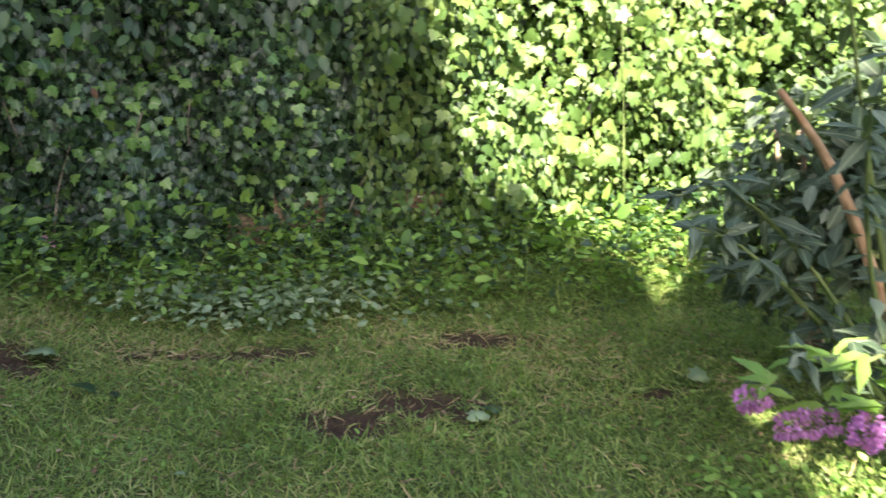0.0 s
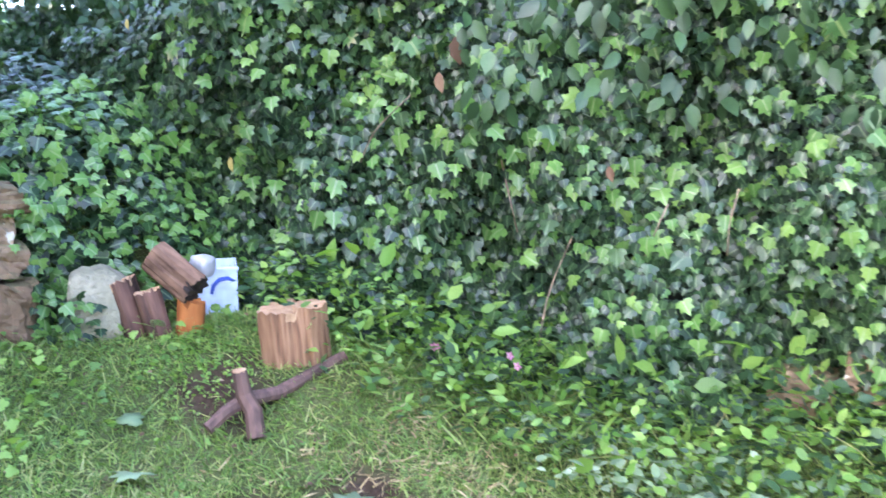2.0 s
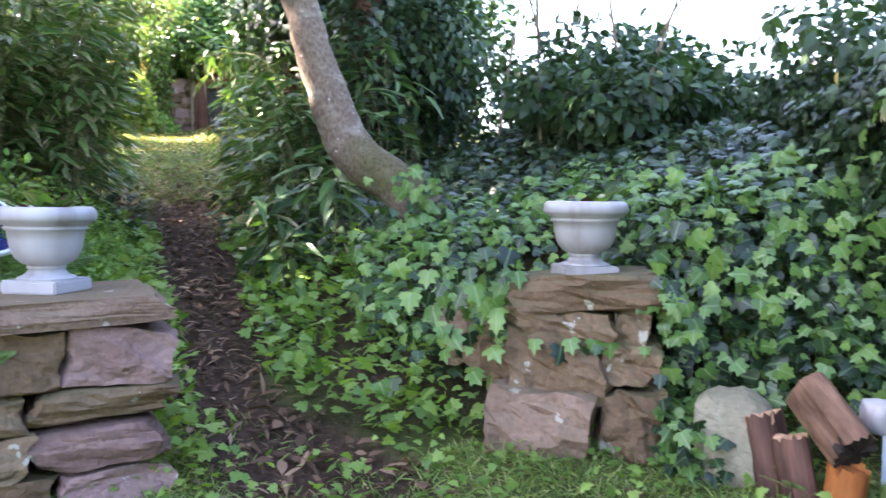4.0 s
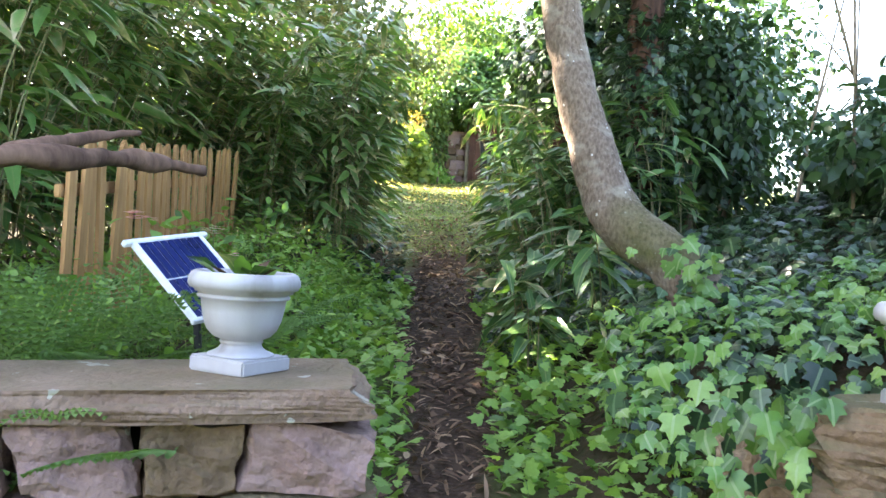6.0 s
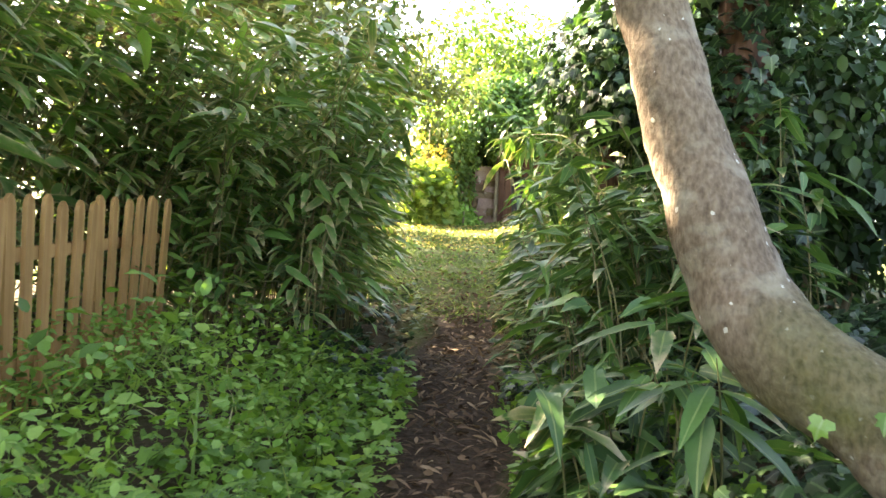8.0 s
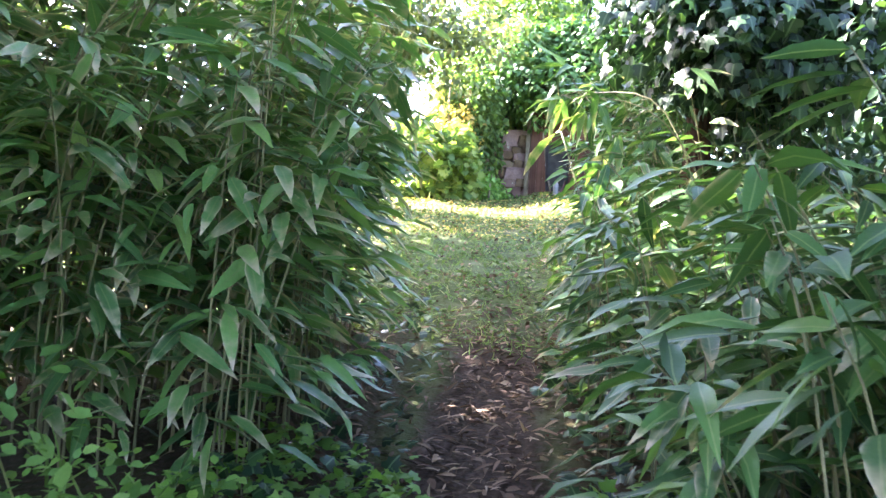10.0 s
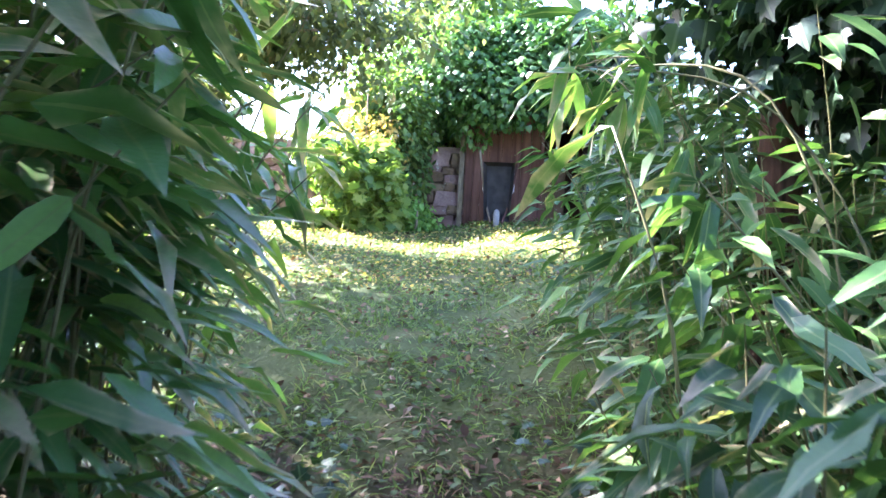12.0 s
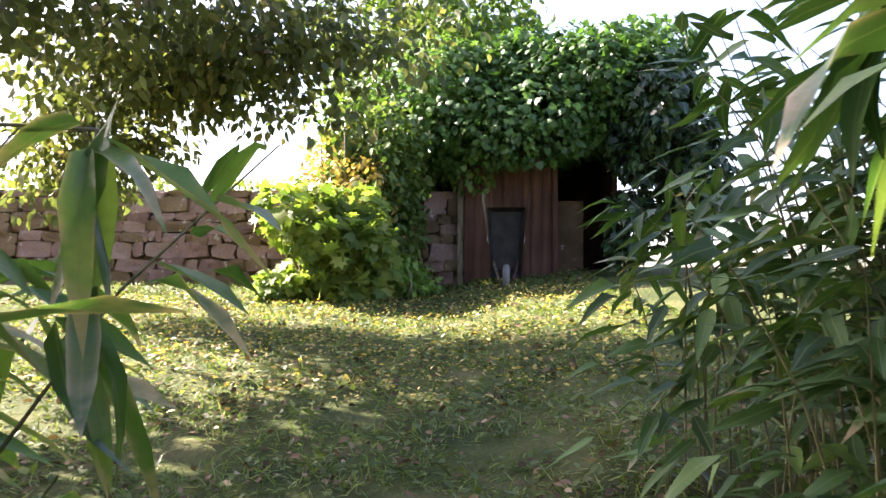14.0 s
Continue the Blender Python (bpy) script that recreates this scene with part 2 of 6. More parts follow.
M_ROCK_PALE = stone_mat("pale mossy rock", (0.20, 0.19, 0.13), (0.34, 0.31, 0.22), (0.46, 0.42, 0.32), 0.5)

# cast urn material: off-white resin, slightly stained
M_URN, nt, b = shader("white cast resin", 0.5)
st = noise_of(nt, 9, 6.0, None, (1, 1, 0.25))
col = ramp(nt, st, [(0.3, (0.20, 0.185, 0.165)), (0.45, (0.335, 0.32, 0.315)), (0.7, (0.405, 0.395, 0.40))])
nt.links.new(col, b.inputs["Base Color"])
bump(nt, b, noise_of(nt, 120, 3.0), 0.15, 0.003)


def plain(name, colour, rough=0.5, metal=0.0, var=0.25, scale=25.0):
    m, nt, b = shader(name, rough)
    n = noise_of(nt, scale, 5.0)
    col = ramp(nt, n, [(0.3, tuple(c * (1 - var) for c in colour)), (0.7, colour)])
    nt.links.new(col, b.inputs["Base Color"])
    b.inputs["Metallic"].default_value = metal
    bump(nt, b, n, 0.15, 0.003)
    return m


M_SOIL = plain("potting soil", (0.06, 0.035, 0.022), 0.95, 0, 0.6, 60)
M_FRAME = plain("white painted aluminium", (0.78, 0.79, 0.80), 0.45)
M_CELL = plain("blue silicon cell", (0.012, 0.022, 0.10), 0.18, 0.0, 0.4, 8)
M_BACK = plain("black plastic", (0.02, 0.02, 0.022), 0.5)
M_TUB = plain("pale blue plastic", (0.58, 0.66, 0.82), 0.45)
M_MARK = plain("dark blue print", (0.03, 0.07, 0.35), 0.5)
M_TRAY = plain("worn grey barrow steel", (0.075, 0.068, 0.064), 0.65, 0.2, 0.6, 8)
M_GALV = plain("weathered pale metal", (0.50, 0.49, 0.47), 0.5, 0.3)
M_TYRE = plain("dusty tyre rubber", (0.20, 0.19, 0.18), 0.85)
M_RENDER = plain("pale block render", (0.42, 0.40, 0.36), 0.9, 0, 0.2, 3)
# near-black backing: shade behind leaves and between stones is put into the colour
M_CORE = plain("dark shade backing", (0.018, 0.022, 0.013), 0.95, 0, 0.6, 12)
M_MOSS = plain("moss", (0.10, 0.13, 0.03), 0.95, 0, 0.6, 40)

# ground: turf soil, worn bare patches and the trodden path
M_GROUND, nt, b = shader("garden ground", 0.95)
zone = nt.nodes.new("ShaderNodeAttribute")
zone.attribute_name = "bare"
n1 = noise_of(nt, 2.2, 5.0)
n2 = noise_of(nt, 30, 8.0)
turf = ramp(nt, n1, [(0.3, (0.045, 0.065, 0.018)), (0.55, (0.085, 0.105, 0.03)), (0.75, (0.15, 0.135, 0.06))])
soil = ramp(nt, n2, [(0.3, (0.022, 0.012, 0.008)), (0.6, (0.07, 0.040, 0.026)), (0.8, (0.17, 0.11, 0.075))])
f = maths(nt, "MULTIPLY", zone.outputs["Fac"], maths(nt, "ADD", n2, 0.6), True)
col = mixc(nt, f, turf, soil)
col = mixc(nt, maths(nt, "MULTIPLY", n2, 0.4), col, (0.02, 0.02, 0.01))
nt.links.new(col, b.inputs["Base Color"])
bump(nt, b, n2, 0.9, 0.03)

# ---- mesh helpers ----


def part(name, bm, mat, parent=None, label=""):
    me = bpy.data.meshes.new(name)
    bm.normal_update()
    bm.to_mesh(me)
    bm.free()
    me.materials.append(mat)
    ob = new(name, me)
    if parent is not None:
        ob.parent = parent
    if label:
        ob["label"] = label
    return ob


def empty(name, m, label, category, group="", kind=""):
    ob = new(name)
    ob.matrix_world = m
    return tagged(ob, label, category, group, kind)


def smooth(ob):
    ob.data.polygons.foreach_set("use_smooth", [True] * len(ob.data.polygons))
    return ob


def box(bm, sx, sy, sz, m=Matrix(), bevel=0.0, cuts=0):
    r = bmesh.ops.create_cube(bm, size=1, matrix=m @ Matrix.Diagonal((sx, sy, sz, 1)))
    vs = r["verts"]
    es = list({e for v in vs for e in v.link_edges})
    if bevel:
        bmesh.ops.bevel(bm, geom=es, offset=bevel, segments=2, affect="EDGES")
    return vs


def tube(bm, pts, radii, sides=8, cap=True):
    pts = [Vector(p) for p in pts]
    rings, u = [], None
    for i, p in enumerate(pts):
        d = (pts[min(i + 1, len(pts) - 1)] - pts[max(i - 1, 0)]).normalized()
        if u is None:
            u = d.orthogonal()
        u = (u - d * u.dot(d)).normalized()
        w = d.cross(u)
        rings.append([bm.verts.new(p + (u * math.cos(2 * math.pi * k / sides) + w * math.sin(2 * math.pi * k / sides)) * radii[i]) for k in range(sides)])
    for a, c in zip(rings, rings[1:]):
        for k in range(sides):
            bm.faces.new((a[k], a[(k + 1) % sides], c[(k + 1) % sides], c[k]))
    if cap:
        bm.faces.new(rings[0][::-1])
        bm.faces.new(rings[-1])


def spin(bm, profile, sides=40, square=None):
    """A turned body from (radius, height) pairs."""
    rings = []
    for r, z in profile:
        rings.append([bm.verts.new((r * math.cos(2 * math.pi * k / sides), r * math.sin(2 * math.pi * k / sides), z)) for k in range(sides)])
    for a, c in zip(rings, rings[1:]):
        for k in range(sides):
            bm.faces.new((a[k], a[(k + 1) % sides], c[(k + 1) % sides], c[k]))
    bm.faces.new(rings[0][::-1])
    bm.faces.new(rings[-1])


def rock(bm, size, m, seed, rough=0.12, cuts=6, flat=0.9):
    """A split, weathered stone: a block with chipped corners and uneven faces."""
    tmp = bmesh.new()
    bmesh.ops.create_cube(tmp, size=2)
    bmesh.ops.subdivide_edges(tmp, edges=tmp.edges[:], cuts=cuts, use_grid_fill=True)
    rr = random.Random(seed)
    off = Vector((seed * 3.17, seed * 1.71, seed * 5.3))
    chips = []
    for _ in range(9):
        d = Vector((rr.choice((-1, 1)) * rr.uniform(0.3, 1), rr.choice((-1, 1)) * rr.uniform(0.3, 1), rr.choice((-1, 1)) * rr.uniform(0.3, 1)))
        if rr.random() < 0.4:
            d[rr.randrange(3)] *= 0.1
        d.normalize()
        reach = abs(d.x) + abs(d.y) + abs(d.z)
        chips.append((d, reach * rr.uniform(0.80, 0.95)))
    lean = [rr.uniform(-0.12, 0.12) for _ in range(4)]
    for v in tmp.verts:
        p = v.co.copy()
        p = p * flat + p.normalized() * 1.25 * (1 - flat)
        for d, r in chips:
            over = p.dot(d) - r
            if over > 0:
                p -= d * over
        p.x += lean[0] * p.z + lean[1] * p.y
        p.z += lean[2] * p.x * 0.6
        p += noise.noise_vector(p * 0.9 + off) * rough * 1.4 + noise.noise_vector(p * 2.7 + off) * rough * 0.6 + noise.noise_vector(p * 7 + off) * rough * 0.3
        v.co = m @ Vector((p.x * size[0] / 2, p.y * size[1] / 2, p.z * size[2] / 2))
    me = bpy.data.meshes.new("t")
    tmp.to_mesh(me)
    tmp.free()
    bm.from_mesh(me)
    bpy.data.meshes.remove(me)


# leaf shapes: (vertices, triangles, (across, along) of each vertex), one unit long, the tip along y, the upper side along z
def shape_fan(outline, mid):
    vs = [mid] + outline
    n = len(outline)
    w = max(abs(p[0]) for p in outline)
    return np.array(vs, float), np.array([(0, 1 + i, 1 + (i + 1) % n) for i in range(n)]), np.array([(p[0] / w, p[1]) for p in vs])


def shape_ivy():
    half = [(0.10, -0.06, 0), (0.42, -0.02, -0.05), (0.55, 0.20, -0.07), (0.34, 0.34, -0.01), (0.45, 0.62, -0.07), (0.20, 0.64, 0.0)]
    out = [(0, 0.04, 0)] + half + [(0, 1.0, -0.1)] + [(-x, y, z) for x, y, z in half[::-1]]
    return shape_fan(out, (0, 0.32, 0.05))


def shape_maple():
    half = [(0.12, 0.0, 0), (0.45, -0.12, -0.03), (0.40, 0.12, 0), (0.78, 0.38, -0.05), (0.36, 0.40, 0), (0.46, 0.74, -0.03), (0.18, 0.66, 0)]
    out = [(0, 0.04, 0)] + half + [(0, 1.0, -0.05)] + [(-x, y, z) for x, y, z in half[::-1]]
    return shape_fan(out, (0, 0.34, 0.04))


def shape_strip(stations, fold, droop):
    """A leaf with a folded midrib from (along, half width) stations."""
    vs, uv, fs = [], [], []
    ids = []
    for a, w in stations:
        z = -droop * a * a
        if w == 0:
            ids.append((len(vs),) * 3)
            vs.append((0, a, z)), uv.append((0, a))
        else:
            ids.append((len(vs), len(vs) + 1, len(vs) + 2))
            vs += [(-w, a, z + fold * w), (0, a, z), (w, a, z + fold * w)]
            uv += [(-1, a), (0, a), (1, a)]
    for p, q in zip(ids, ids[1:]):
        for s in ((0, 1), (1, 2)):
            quad = [p[s[0]], p[s[1]], q[s[1]], q[s[0]]]
            tri = [quad[:3], [quad[0], quad[2], quad[3]]]
            fs += [t for t in tri if len(set(t)) == 3]
    return np.array(vs, float), np.array(fs), np.array(uv)


IVY, MAPLE = shape_ivy(), shape_maple()
OVAL = shape_strip([(0, 0), (0.25, 0.24), (0.6, 0.26), (1, 0)], 0.25, 0.15)
LANCE = shape_strip([(0, 0), (0.12, 0.055), (0.38, 0.088), (0.7, 0.062), (1, 0)], 0.35, 0.28)
BROAD = shape_strip([(0, 0), (0.10, 0.07), (0.32, 0.115), (0.65, 0.085), (1, 0)], 0.30, 0.22)
BLADE = shape_strip([(0, 0.05), (0.5, 0.04), (1, 0)], 0.0, 0.35)


THIN = shape_strip([(0, 0.016), (0.4, 0.014), (0.75, 0.009), (1, 0)], 0.0, 0.5)


def frond_shape():
    """A fern frond: pairs of pinnae on one rib, each set with small leaflets on both sides."""
    vs, fs, uv = [], [], []

    def put(x, y, z):
        vs.append((x, y, z)), uv.append((0.3, y))
        return len(vs) - 1

    last = None
    for k in range(20):
        a = 0.14 + 0.86 * k / 20
        L = 0.20 * math.sin(math.pi * (0.10 + 0.80 * (1 - k / 20))) ** 0.8
        z = -0.35 * a * a
        pair = (put(-0.004, a, z), put(0.004, a, z))
        if last:
            fs += [(last[0], last[1], pair[1]), (last[0], pair[1], pair[0])]
        last = pair
        for sgn, root in ((-1, pair[0]), (1, pair[1])):
            prev = root
            for q in range(6):
                f = (q + 1) / 6
                g_ = (q + 0.6) / 6
                here = put(sgn * L * f, a + 0.07 * f, z - 0.05 * f * f)
                h = 0.022 * (1 - 0.65 * f)
                for up in (-1, 1):
                    fs.append((prev, here, put(sgn * L * g_, a + 0.07 * g_ + up * h, z - 0.05 * f * f - 0.004)))
                prev = here
    return np.array(vs, float), np.array(fs), np.array(uv)


FROND = frond_shape()
rng = np.random.default_rng(7)


def unit(a):
    return a / np.maximum(np.linalg.norm(a, axis=1, keepdims=True), 1e-9)


def leaf_frames(tip, normal):
    """Turns whose y is the tip and whose z is nearest to the normal."""
    y = unit(tip)
    x = unit(np.cross(y, normal))
    return np.stack([x, y, np.cross(x, y)], axis=2)


def mesh_of(name, shape, P, R, size, mat):
    vs, fs, uv = shape
    N, V = len(P), len(vs)
    size = np.broadcast_to(np.asarray(size, float), (N,))
    W = np.einsum("nij,vj->nvi", R, vs) * size[:, None, None] + P[:, None, :]
    F = (fs[None] + (np.arange(N) * V)[:, None, None]).reshape(-1)
    me = bpy.data.meshes.new(name)
    me.vertices.add(N * V)
    me.vertices.foreach_set("co", W.reshape(-1).astype(np.float32))
    T = len(F) // 3
    me.loops.add(T * 3)
    me.loops.foreach_set("vertex_index", F.astype(np.int32))
    me.polygons.add(T)
    me.polygons.foreach_set("loop_start", (np.arange(T) * 3).astype(np.int32))
    at = me.attributes.new("leaf", "FLOAT_VECTOR", "POINT")
    U = np.zeros((N, V, 3), np.float32)
    U[:, :, :2] = uv[None]
    at.data.foreach_set("vector", U.reshape(-1))
    me.update(calc_edges=True)
    me.materials.append(mat)
    return me


def leaves(name, shape, P, R, size, mat, parent=None, label="", category="", kind="stuff"):
    ob = new(name, mesh_of(name, shape, np.asarray(P), R, size, mat))
    if parent is not None:
        ob.parent = parent
        ob.matrix_parent_inverse = parent.matrix_world.inverted()
    tagged(ob, label, category, "", kind)
    return ob


def single_leaves(name, shape, P, R, size, mats, parent, variants=4):
    """Leaves that can be picked apart: objects of their own on a few shared meshes."""
    metas = []
    for k in range(variants):
        vs, fs, uv = shape
        v2 = vs.copy()
        v2[:, 2] += 0.06 * np.sin(v2[:, 1] * 4 + k * 2) + 0.04 * rng.standard_normal(len(vs)) * (vs[:, 0] != 0)
        metas.append(mesh_of(name, (v2, fs, uv), np.zeros((1, 3)), np.eye(3)[None], 1.0, mats[k % len(mats)]))
    size = np.broadcast_to(np.asarray(size, float), (len(P),))
    inv = parent.matrix_world.inverted()
    for i in range(len(P)):
        ob = new(name, metas[i % variants])
        m = Matrix([[*(R[i][r] * size[i]), P[i][r]] for r in range(3)] + [[0, 0, 0, 1]])
        ob.parent = parent
        ob.matrix_basis = inv @ m


def jitter(n, s):
    return rng.standard_normal((n, 3)) * s


# ---- ground ----
UX, UY = -0.93, -0.37          # the way the path runs; v lies to its right
S_KEYS = np.array([-60, -3, -1, 0, 1, 2.5, 6.5, 10.4, 11.2, 12.5, 16.2, 20.3, 26, 60])
Z_KEYS = np.array([-0.3, -0.08, -0.03, 0.02, 0.14, 0.38, 0.80, 1.14, 1.36, 1.70, 2.28, 2.78, 2.9, 2.9])
PATH_V = 3.05


def ease(a, b, x):
    t = np.clip((x - a) / (b - a), 0, 1)
    return t * t * (3 - 2 * t)


def sv(x, y):
    return UX * x + UY * y, -0.37 * x + 0.93 * y - PATH_V


def xy(s, v):
    v = v + PATH_V
    return (UX * s - 0.37 * v) / 1.0018, (UY * s + 0.93 * v) / 1.0018


def centre(s):
    """How far right of the path's axis its trodden middle lies."""
    return 0.07 + 0.26 * ease(3.7, 2.4, s)


def edge(s):
    """Half the width of the trodden path."""
    return 0.16 + 0.09 * (ease(4.6, 5.8, s) + ease(3.6, 2.8, s))


def gz(x, y):
    x, y = np.asarray(x, float), np.asarray(y, float)
    s, v = sv(x, y)
    z = np.interp(s, S_KEYS, Z_KEYS) * 0.5 + 0.25 * (np.interp(s - 0.35, S_KEYS, Z_KEYS) + np.interp(s + 0.35, S_KEYS, Z_KEYS))
    right = ease(3.0, 3.8, s + 1.1 * ease(1.3, 2.1, v)) * (1 - 0.75 * ease(6.0, 8.5, s))
    z = z + right * (ease(0.35, 1.15, v) * 0.52 + ease(1.0, 3.2, v) * 0.62)
    left = ease(2.95, 3.4, s) * (1 - ease(10, 12, s))
    z = z + left * ease(0.4, 1.1, -v) * 0.32
    # the foot of the ivy wall
    z = z + 0.14 * ease(4.2, 5.2, y) * ease(-4.5, -3.2, x)
    z = z + 0.30 * np.exp(-((x + 2.95) / 0.8) ** 2 - ((y - 4.1) / 0.5) ** 2)
    # raised beds round the rough pillar and the logs
    z = z + 0.09 * np.exp(-((x + 3.95) / 0.55) ** 2 - ((y - 3.0) / 0.55) ** 2) + 0.07 * np.exp(-((x + 3.35) / 0.6) ** 2 - ((y - 3.7) / 0.3) ** 2)
    z = z + 0.018 * np.sin(3.1 * x + 1.3 * y) * np.sin(2.3 * y - x) + 0.010 * np.sin(7 * x) * np.sin(6.1 * y + 1)
    return z


def grid_axis(lo, hi, step, far):
    core = np.arange(lo, hi + step / 2, step)
    out = np.geomspace(0.5, far, 14)
    return np.concatenate([lo - out[::-1], core, hi + out])


gx, gy = grid_axis(-22, 4, 0.11, 600), grid_axis(-9, 8, 0.11, 600)
X, Y = np.meshgrid(gx, gy)
Zg = gz(X, Y)
BARE = [(-0.05, 3.25, 0.42, 0.26), (-0.35, 3.05, 0.3, 0.2), (-1.15, 3.75, 0.42, 0.16), (-0.75, 3.85, 0.3, 0.12), (-1.95, 3.55, 0.4, 0.22), (-2.15, 3.25, 0.25, 0.2), (0.85, 3.3, 0.2, 0.1), (0.2, 4.0, 0.5, 0.15), (-2.9, 3.6, 0.35, 0.2)]


def bare_at(x, y):
    s, v = sv(x, y)
    wob = 0.10 * np.sin(2.2 * s) + 0.05 * np.sin(5.1 * s + 1)
    path = ease(0.19, 0.0, np.abs(v - centre(s) + wob * 0.6) - edge(s)) * ease(1.6, 2.8, s) * ease(12.0, 10.6, s)
    bed = ease(2.8, 3.4, s) * ease(13.0, 10.5, s) * ease(0.3, 0.6, np.abs(v)) * 0.75
    out = np.maximum(path, bed)
    for cx, cy, rx, ry in BARE:
        d = np.sqrt(((x - cx) / rx) ** 2 + ((y - cy) / ry) ** 2) + 0.25 * np.sin(9 * x + 4 * y) * np.sin(8 * y)
        out = np.maximum(out, ease(1.15, 0.30, d + 0.2 * np.sin(23 * x + 7 * y) * np.sin(19 * y - 5 * x)))
    return out


bare = bare_at(X, Y)
Zg = Zg - 0.02 * bare
me = bpy.data.meshes.new("ground")
ny, nx = X.shape
me.vertices.add(nx * ny)
me.vertices.foreach_set("co", np.stack([X, Y, Zg], 2).reshape(-1).astype(np.float32))
idx = np.arange(nx * ny).reshape(ny, nx)
quads = np.stack([idx[:-1, :-1], idx[:-1, 1:], idx[1:, 1:], idx[1:, :-1]], 2).reshape(-1, 4)
me.loops.add(quads.size)
me.loops.foreach_set("vertex_index", quads.reshape(-1).astype(np.int32))
me.polygons.add(len(quads))
me.polygons.foreach_set("loop_start", (np.arange(len(quads)) * 4).astype(np.int32))
at = me.attributes.new("bare", "FLOAT", "POINT")
at.data.foreach_set("value", bare.reshape(-1).astype(np.float32))
me.update(calc_edges=True)
me.polygons.foreach_set("use_smooth", [True] * len(quads))
me.materials.append(M_GROUND)
tagged(new("ground", me), "worn garden lawn rising to a trodden earth path", "ground", "", "structure")

# ---- unseen house block behind the start, added to shade the lawn ----
bm = bmesh.new()
HY = -4.0
# outline drawn from the shadow edge wanted on the ivy wall
prof = [(-0.1, -0.4), (-0.1, 7.15), (-1.5, 8.0), (-1.5, 10.0), (-4.0, 11.4), (-6.6, 10.0), (-6.6, -0.4)]
front = [bm.verts.new((x, HY, z)) for x, z in prof]
back = [bm.verts.new((x, HY - 5, z)) for x, z in prof]
bm.faces.new(front), bm.faces.new(back[::-1])
for i in range(len(prof)):
    j = (i + 1) % len(prof)
    bm.faces.new((front[i], back[i], back[j], front[j]))
bmesh.ops.recalc_face_normals(bm, faces=bm.faces[:])
tagged(part("wall_shade_block", bm, M_RENDER), "plain rendered gable block, unseen, added to shade the lawn", "house wall", "", "structure")

# ---- the ivy wall round the lawn ----
WALL = [(4.6, 5.4), (2.6, 5.75), (1.2, 5.6), (-0.2, 5.35), (-1.5, 5.25), (-2.4, 4.98), (-3.3, 4.62), (-4.1, 4.35), (-5.0, 4.3), (-6.5, 4.6)]
WT = np.array(WALL)
WL = np.concatenate([[0], np.cumsum(np.hypot(*np.diff(WT, axis=0).T))])


def wall_at(a):
    """Place and outward normal at a length along the wall."""
    x, y = np.interp(a, WL, WT[:, 0]), np.interp(a, WL, WT[:, 1])
    x2, y2 = np.interp(a + 0.05, WL, WT[:, 0]), np.interp(a + 0.05, WL, WT[:, 1])
    x1, y1 = np.interp(a - 0.05, WL, WT[:, 0]), np.interp(a - 0.05, WL, WT[:, 1])
    d = unit(np.stack([x2 - x1, y2 - y1], 1))
    return x, y, -d[:, 1] * -1.0 * -1.0, d[:, 0]


def wall_top(a):
    x = np.interp(a, WL, WT[:, 0])
    return np.interp(x, [-6.5, -5.2, -4.6, -4.0, -3.2, -2, 0, 1.5, 4.6], [2.0, 2.0, 2.0, 2.5, 2.9, 3.0, 2.7, 2.6, 2.6]) + 0.15 * np.sin(a * 2.3) + 0.1 * np.sin(a * 5.7)


def bulge(a, h):
    return 0.16 * np.sin(a * 2.1 + h * 1.7) * np.sin(h * 2.6 + a) + 0.10 * np.sin(a * 5.3 - h * 3.1) + 0.06 * np.sin(a * 11 + h * 7)


bm = bmesh.new()
cols = []
for a in np.arange(0, WL[-1], 0.2):
    x, y, nx_, ny_ = (float(v[0]) for v in wall_at(np.array([a])))
    # the normal looks to the lawn
    n = Vector((nx_, ny_))
    if n.y > 0:
        n = -n
    top = float(wall_top(np.array([a]))[0]) - 0.12
    base = float(gz(x, y)) - 0.3
    ring = []
    for k in range(9):
        h = base + (top - base) * k / 8
        o = -0.12 + float(bulge(a, h)) * 0.8
        ring.append(bm.verts.new((x + n.x * o, y + n.y * o, h)))
    ring.append(bm.verts.new((x - n.x * 0.6, y - n.y * 0.6, top)))
    ring.append(bm.verts.new((x - n.x * 0.6, y - n.y * 0.6, base)))
    cols.append(ring)
for p, q in zip(cols, cols[1:]):
    for k in range(len(p) - 1):
        bm.faces.new((p[k], p[k + 1], q[k + 1], q[k]))
bmesh.ops.recalc_face_normals(bm, faces=bm.faces[:])
# near-black sheet backing the ivy, its colour the shade between leaves
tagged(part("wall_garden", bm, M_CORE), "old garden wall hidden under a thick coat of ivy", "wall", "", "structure")


